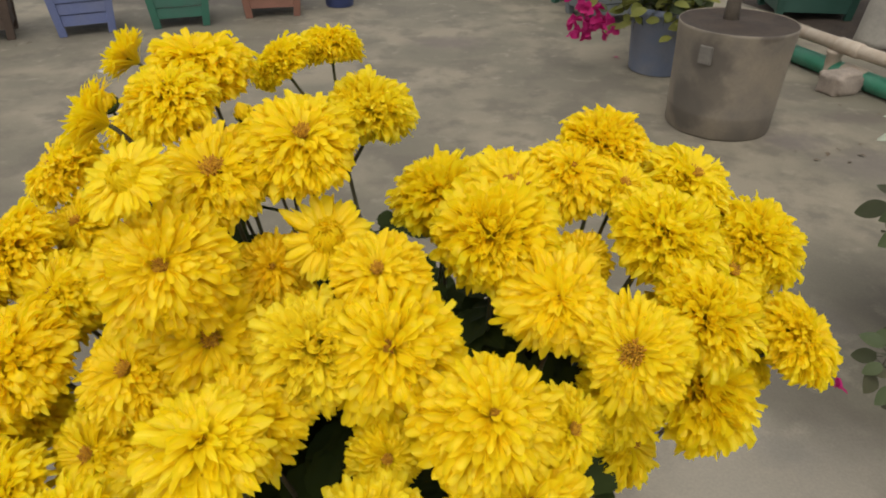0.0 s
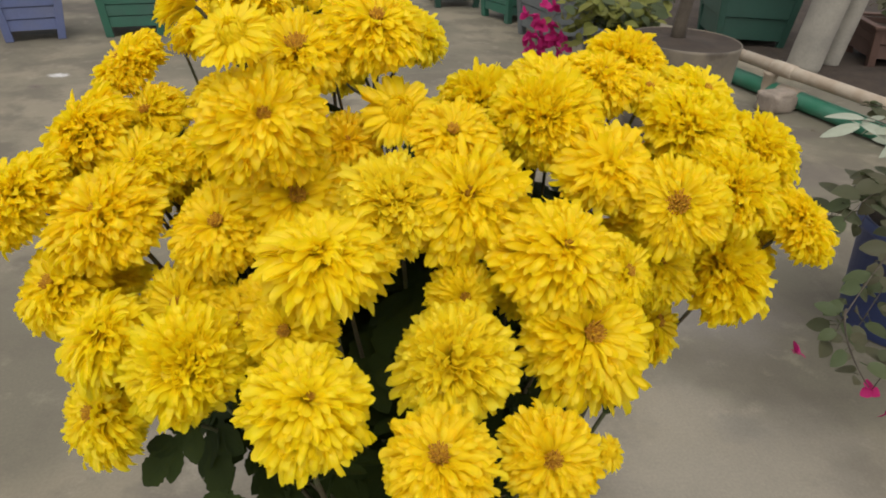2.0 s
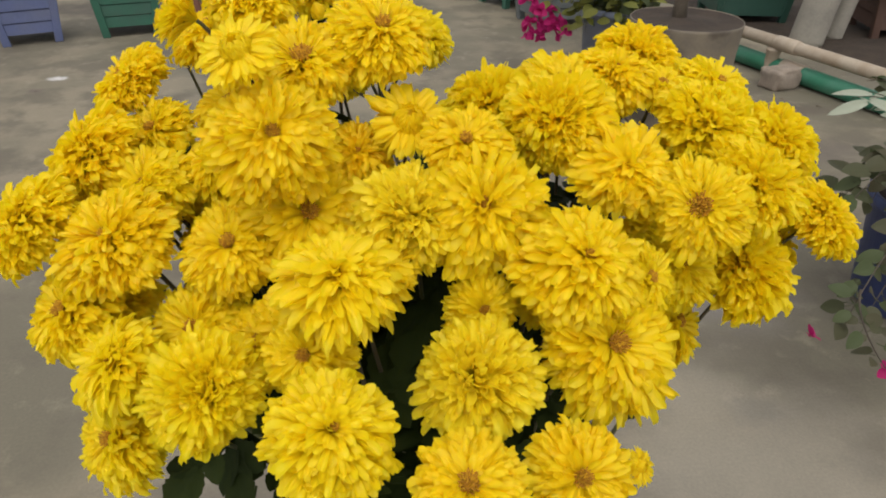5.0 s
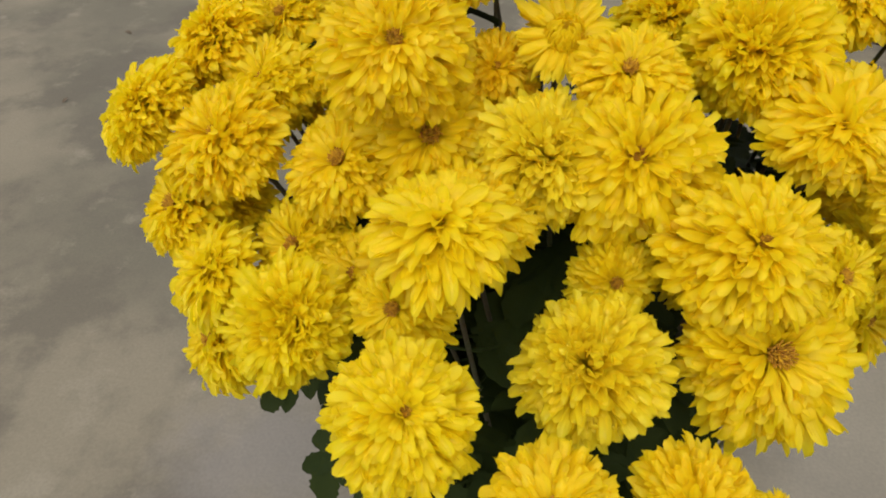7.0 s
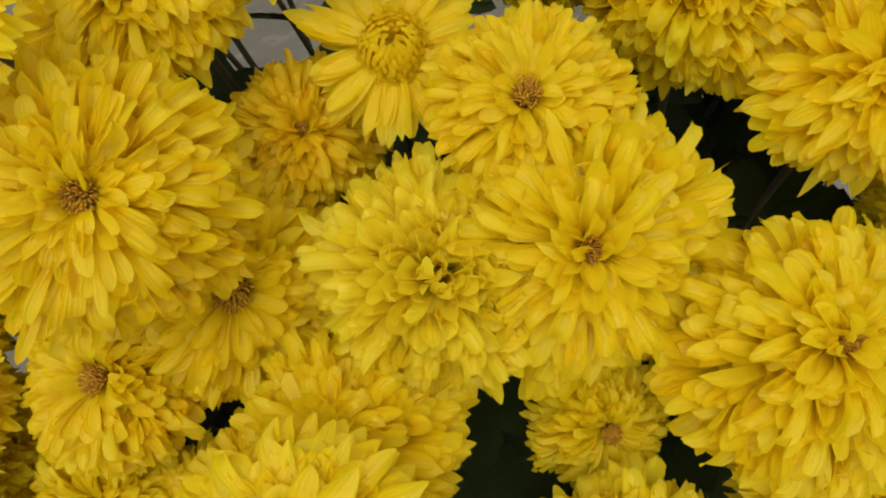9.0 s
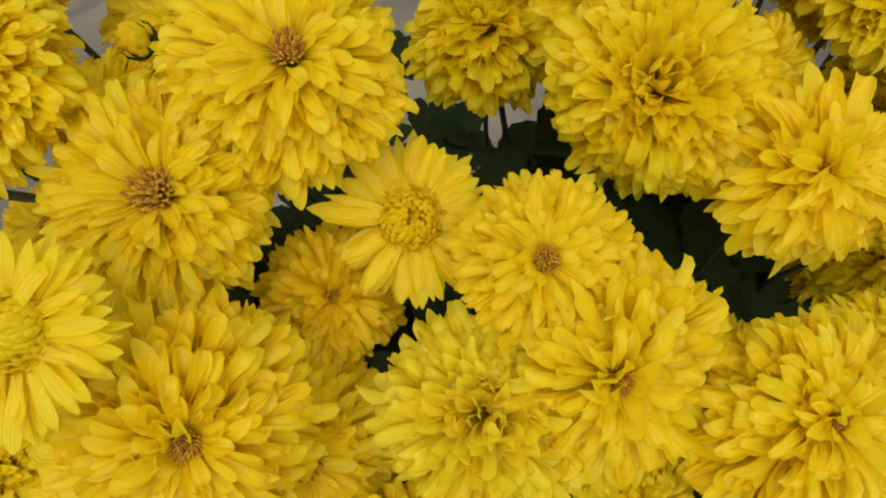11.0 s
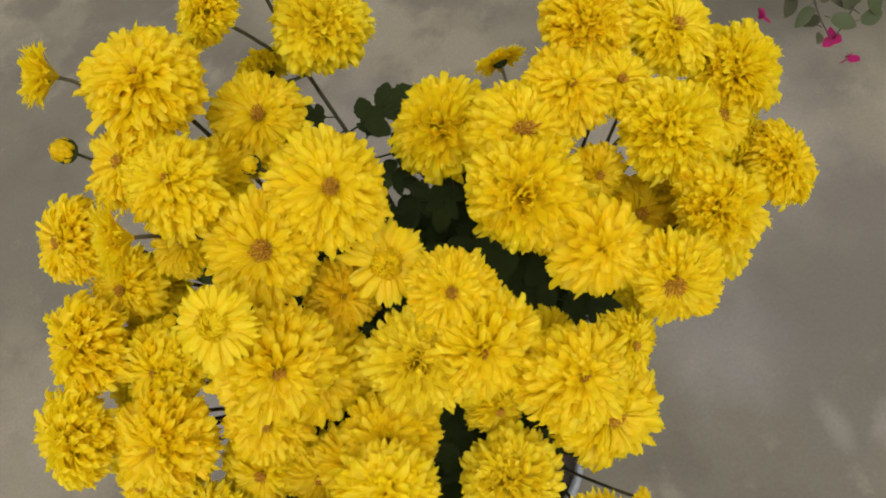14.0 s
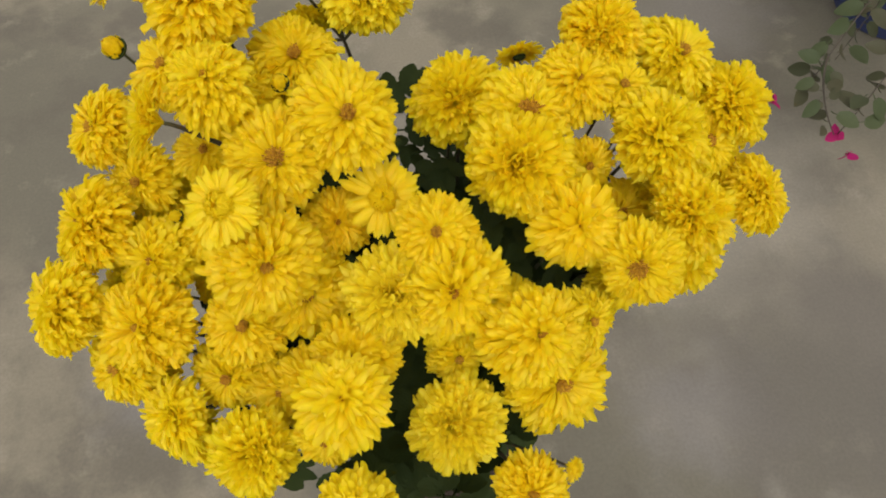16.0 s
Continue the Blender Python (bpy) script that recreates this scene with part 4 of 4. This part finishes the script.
def trailing_plant():
    ob = round_pot("potted_bougainvillea", pose(1.68, 1.70, 0), 0.175, 0.215, 0.40, BLUE_POT, "trailing bougainvillea with small magenta flowers in a deep blue pot", "plant")
    root = (0, 0, 0.36)
    sprig(ob, [root, (-0.25, -0.22, 0.62), (-0.72, -0.60, 0.62), (-0.82, -0.71, 0.45)], 34, 0.06, 3, ((-0.07, 0.0, 0.02),), 0.85)
    sprig(ob, [root, (-0.20, -0.28, 0.60), (-0.60, -0.70, 0.60), (-0.76, -0.80, 0.44)], 36, 0.06, 4, ((0, 0, 0.0), (0.02, -0.04, -0.02)), 0.85)
    sprig(ob, [(-0.77, -0.66, 0.545), (-0.80, -0.70, 0.53), (-0.80, -0.75, 0.49), (-0.78, -0.81, 0.455)], 13, 0.05, 21, (), 0.75)
    sprig(ob, [root, (-0.15, -0.35, 0.60), (-0.45, -0.75, 0.58), (-0.58, -0.78, 0.42)], 34, 0.06, 5, ((0, 0, 0.0), (0.04, 0.03, 0.03)), 0.9)
    sprig(ob, [root, (-0.15, -0.05, 0.62), (-0.40, -0.15, 0.66), (-0.52, -0.22, 0.48)], 28, 0.06, 6, (), 1.2)
    sprig(ob, [root, (-0.15, -0.12, 0.60), (-0.42, -0.38, 0.56), (-0.60, -0.52, 0.36)], 30, 0.06, 12, (), 0.9)
    sprig(ob, [root, (-0.10, -0.22, 0.60), (-0.32, -0.55, 0.56), (-0.50, -0.66, 0.38)], 30, 0.06, 13, ((0, 0, 0.0), (-0.03, -0.02, 0.04)), 0.9)
    sprig(ob, [root, (0.1, 0.0, 0.7), (0.2, -0.2, 0.72), (0.25, -0.40, 0.52)], 18, 0.06, 8, ((0, 0, 0.0),), 1.2)
    sprig(ob, [root, (-0.05, 0.0, 0.60), (-0.22, -0.02, 0.72), (-0.40, 0.0, 0.755)], 12, 0.05, 15, (), 1.0, PALE_LEAVES)
    sprig(ob, [root, (-0.08, 0.02, 0.62), (-0.28, 0.03, 0.76), (-0.43, 0.02, 0.73)], 14, 0.05, 16, (), 1.2, PALE_LEAVES)
    for i in range(7):
        a = 2.4 + 2.6 * i / 6
        e = Vector((0.30 * math.cos(a), 0.30 * math.sin(a), 0.30 + 0.04 * (i % 3)))
        sprig(ob, [root, (0.10 * math.cos(a), 0.10 * math.sin(a), 0.58), e + Vector((0, 0, 0.24)), e], 16, 0.06, 110 + i, (), 1.3)
    sprig(ob, [root, (0.0, 0.1, 0.62), (-0.12, 0.2, 0.75), (-0.22, 0.26, 0.70)], 14, 0.06, 9, (), 1.2)


trailing_plant()


# ---------------------------------------------------------------- pipes, post and stone by the soil
def pipe(name, a, b, r, mat, label, collars=()):
    a, b = Vector(a), Vector(b)
    ob = thing(name, Matrix.Translation((a + b) / 2), label, "pipe")
    mid = (a + b) / 2
    verts, faces = tube([a - mid, (a - mid) * 0.33, (b - mid) * 0.33, b - mid], r, 20)
    hang("pipe", mesh_of("pipe", verts, faces, mat), ob)
    for t, cm in collars:
        p, d = a.lerp(b, t) - mid, (b - a).normalized()
        verts, faces = tube([p - d * 0.085, p - d * 0.08, p + d * 0.08, p + d * 0.085], [r * 1.05, r * 1.16, r * 1.16, r * 1.05], 20)
        hang("collar", mesh_of("collar", verts, faces, cm), ob, None, "dirty white sleeve")
    return ob


pipe("water_pipe", (2.25, 4.93, 0.060), (3.22, 2.10, 0.060), 0.056, GREEN_PIPE, "green plastic pipe with pale sleeves lying on the ground", ((0.30, WHITE_PIPE), (0.75, WHITE_PIPE)))
pipe("water_pipe", (2.22, 4.95, 0.215), (3.22, 2.10, 0.215), 0.040, WHITE_PIPE, "dirty white pipe held above a green one", ((0.28, WHITE_PIPE),))


def pipe_stand():
    ob = thing("pipe_support", pose(2.47, 4.24, 0), "short dirty white upright carrying the pipe", "support")
    bm = bmesh.new()
    lathe(bm, [(0.0001, 0.0), (0.052, 0.0), (0.050, 0.02), (0.044, 0.03), (0.044, 0.15), (0.052, 0.16), (0.050, 0.178), (0.0001, 0.179)], 20)
    part("upright", bm, WHITE_PIPE, ob, smooth=True)


pipe_stand()


def stone(m, size, label):
    bm = bmesh.new()
    bmesh.ops.create_icosphere(bm, subdivisions=4, radius=1)
    for v in bm.verts:
        c = v.co.copy()
        q = Vector([math.copysign(abs(x) ** 0.45, x) for x in c])
        q *= 0.85 + 0.14 * noise.noise(c * 1.7)
        v.co = Vector((q.x * size[0], q.y * size[1], max(q.z, -0.7) * size[2] + 0.7 * size[2]))
    me = bpy.data.meshes.new("stone")
    bm.to_mesh(me)
    bm.free()
    me.materials.append(STONE)
    me.polygons.foreach_set("use_smooth", [True] * len(me.polygons))
    ob = new("stone", me)
    ob.matrix_basis = m
    tagged(ob, label, "stone")


stone(pose(2.40, 3.98, 0, 0, 0, 20), (0.13, 0.10, 0.085), "pale rough stone block wedged beside the green pipe")


def post(x, y, r, h, lean, label):
    bm = bmesh.new()
    lathe(bm, [(0.0001, 0.0), (r * 1.03, 0.0), (r, 0.05), (r * 1.0, h * 0.35), (r * 0.98, h * 0.7), (r * 0.97, h), (0.0001, h + 0.005)], 32, 0.02)
    me = bpy.data.meshes.new("post")
    bm.to_mesh(me)
    bm.free()
    me.materials.append(POST)
    me.polygons.foreach_set("use_smooth", [True] * len(me.polygons))
    ob = new("post", me)
    ob.matrix_basis = pose(x, y, 0, 0, lean, 0)
    tagged(ob, label, "post")


post(3.12, 4.95, 0.125, 2.4, 7, "thick whitewashed post standing in the earth")
post(3.40, 5.06, 0.07, 2.4, 7.5, "thin whitewashed post behind a thicker one")


# ---------------------------------------------------------------- a low brown planter on the earth, with a small leafy plant
planter_box(pose(3.95, 5.15, 0.03, 0, 0, -12), 0.50, 0.30, DULL_BROWN, "low dull brown planter box on bare earth", slats=2)


def small_plant(x, y, z):
    ob = thing("leafy_plant", pose(x, y, z), "small dull green leafy plant in a brown planter", "plant")
    for i in range(6):
        a = 2 * math.pi * i / 6
        sprig(ob, [(0, 0, -0.03), (0.05 * math.cos(a), 0.05 * math.sin(a), 0.15), (0.16 * math.cos(a), 0.16 * math.sin(a), 0.26), (0.26 * math.cos(a), 0.26 * math.sin(a), 0.20)], 16, 0.06, 90 + i, (), 1.2)


small_plant(3.93, 5.12, 0.28)


# ---------------------------------------------------------------- litter on the concrete
def litter(name, x, y, turn, size, mat, label, group):
    me = leaf_mesh(int(60 + 10 * x * y) % 97, 0.05 * size, 0.032 * size, 0, mat, name)
    ob = new(name, me)
    low = min(v.co.z for v in me.vertices)
    ob.matrix_basis = pose(x, y, 0.001 - low, 0, 0, turn)
    tagged(ob, label, "litter", group)


DRY = material("dry_leaf", (0.13, 0.095, 0.06), 0.9, 0.3, 60, 300, 0.3)
LITTER = ((1.77, 3.11), (1.84, 3.01), (1.92, 3.09), (1.99, 3.14), (1.97, 2.98), (2.08, 3.05), (2.15, 3.20), (-2.08, 2.17), (-2.19, 2.82), (-2.24, 4.12), (-3.10, 4.92), (-3.03, 5.00), (2.30, 3.75), (2.45, 3.60))
for i, (x, y) in enumerate(LITTER):
    litter("fallen_leaf", x, y, 77 * i, 0.4 + 0.15 * (i % 3), DRY, "dry brown fallen leaf lying on concrete", "fallen leaves")
litter("fallen_bract", 1.20, 4.62, 30, 1.0, MAGENTA, "magenta bract fallen beside a bucket", "")
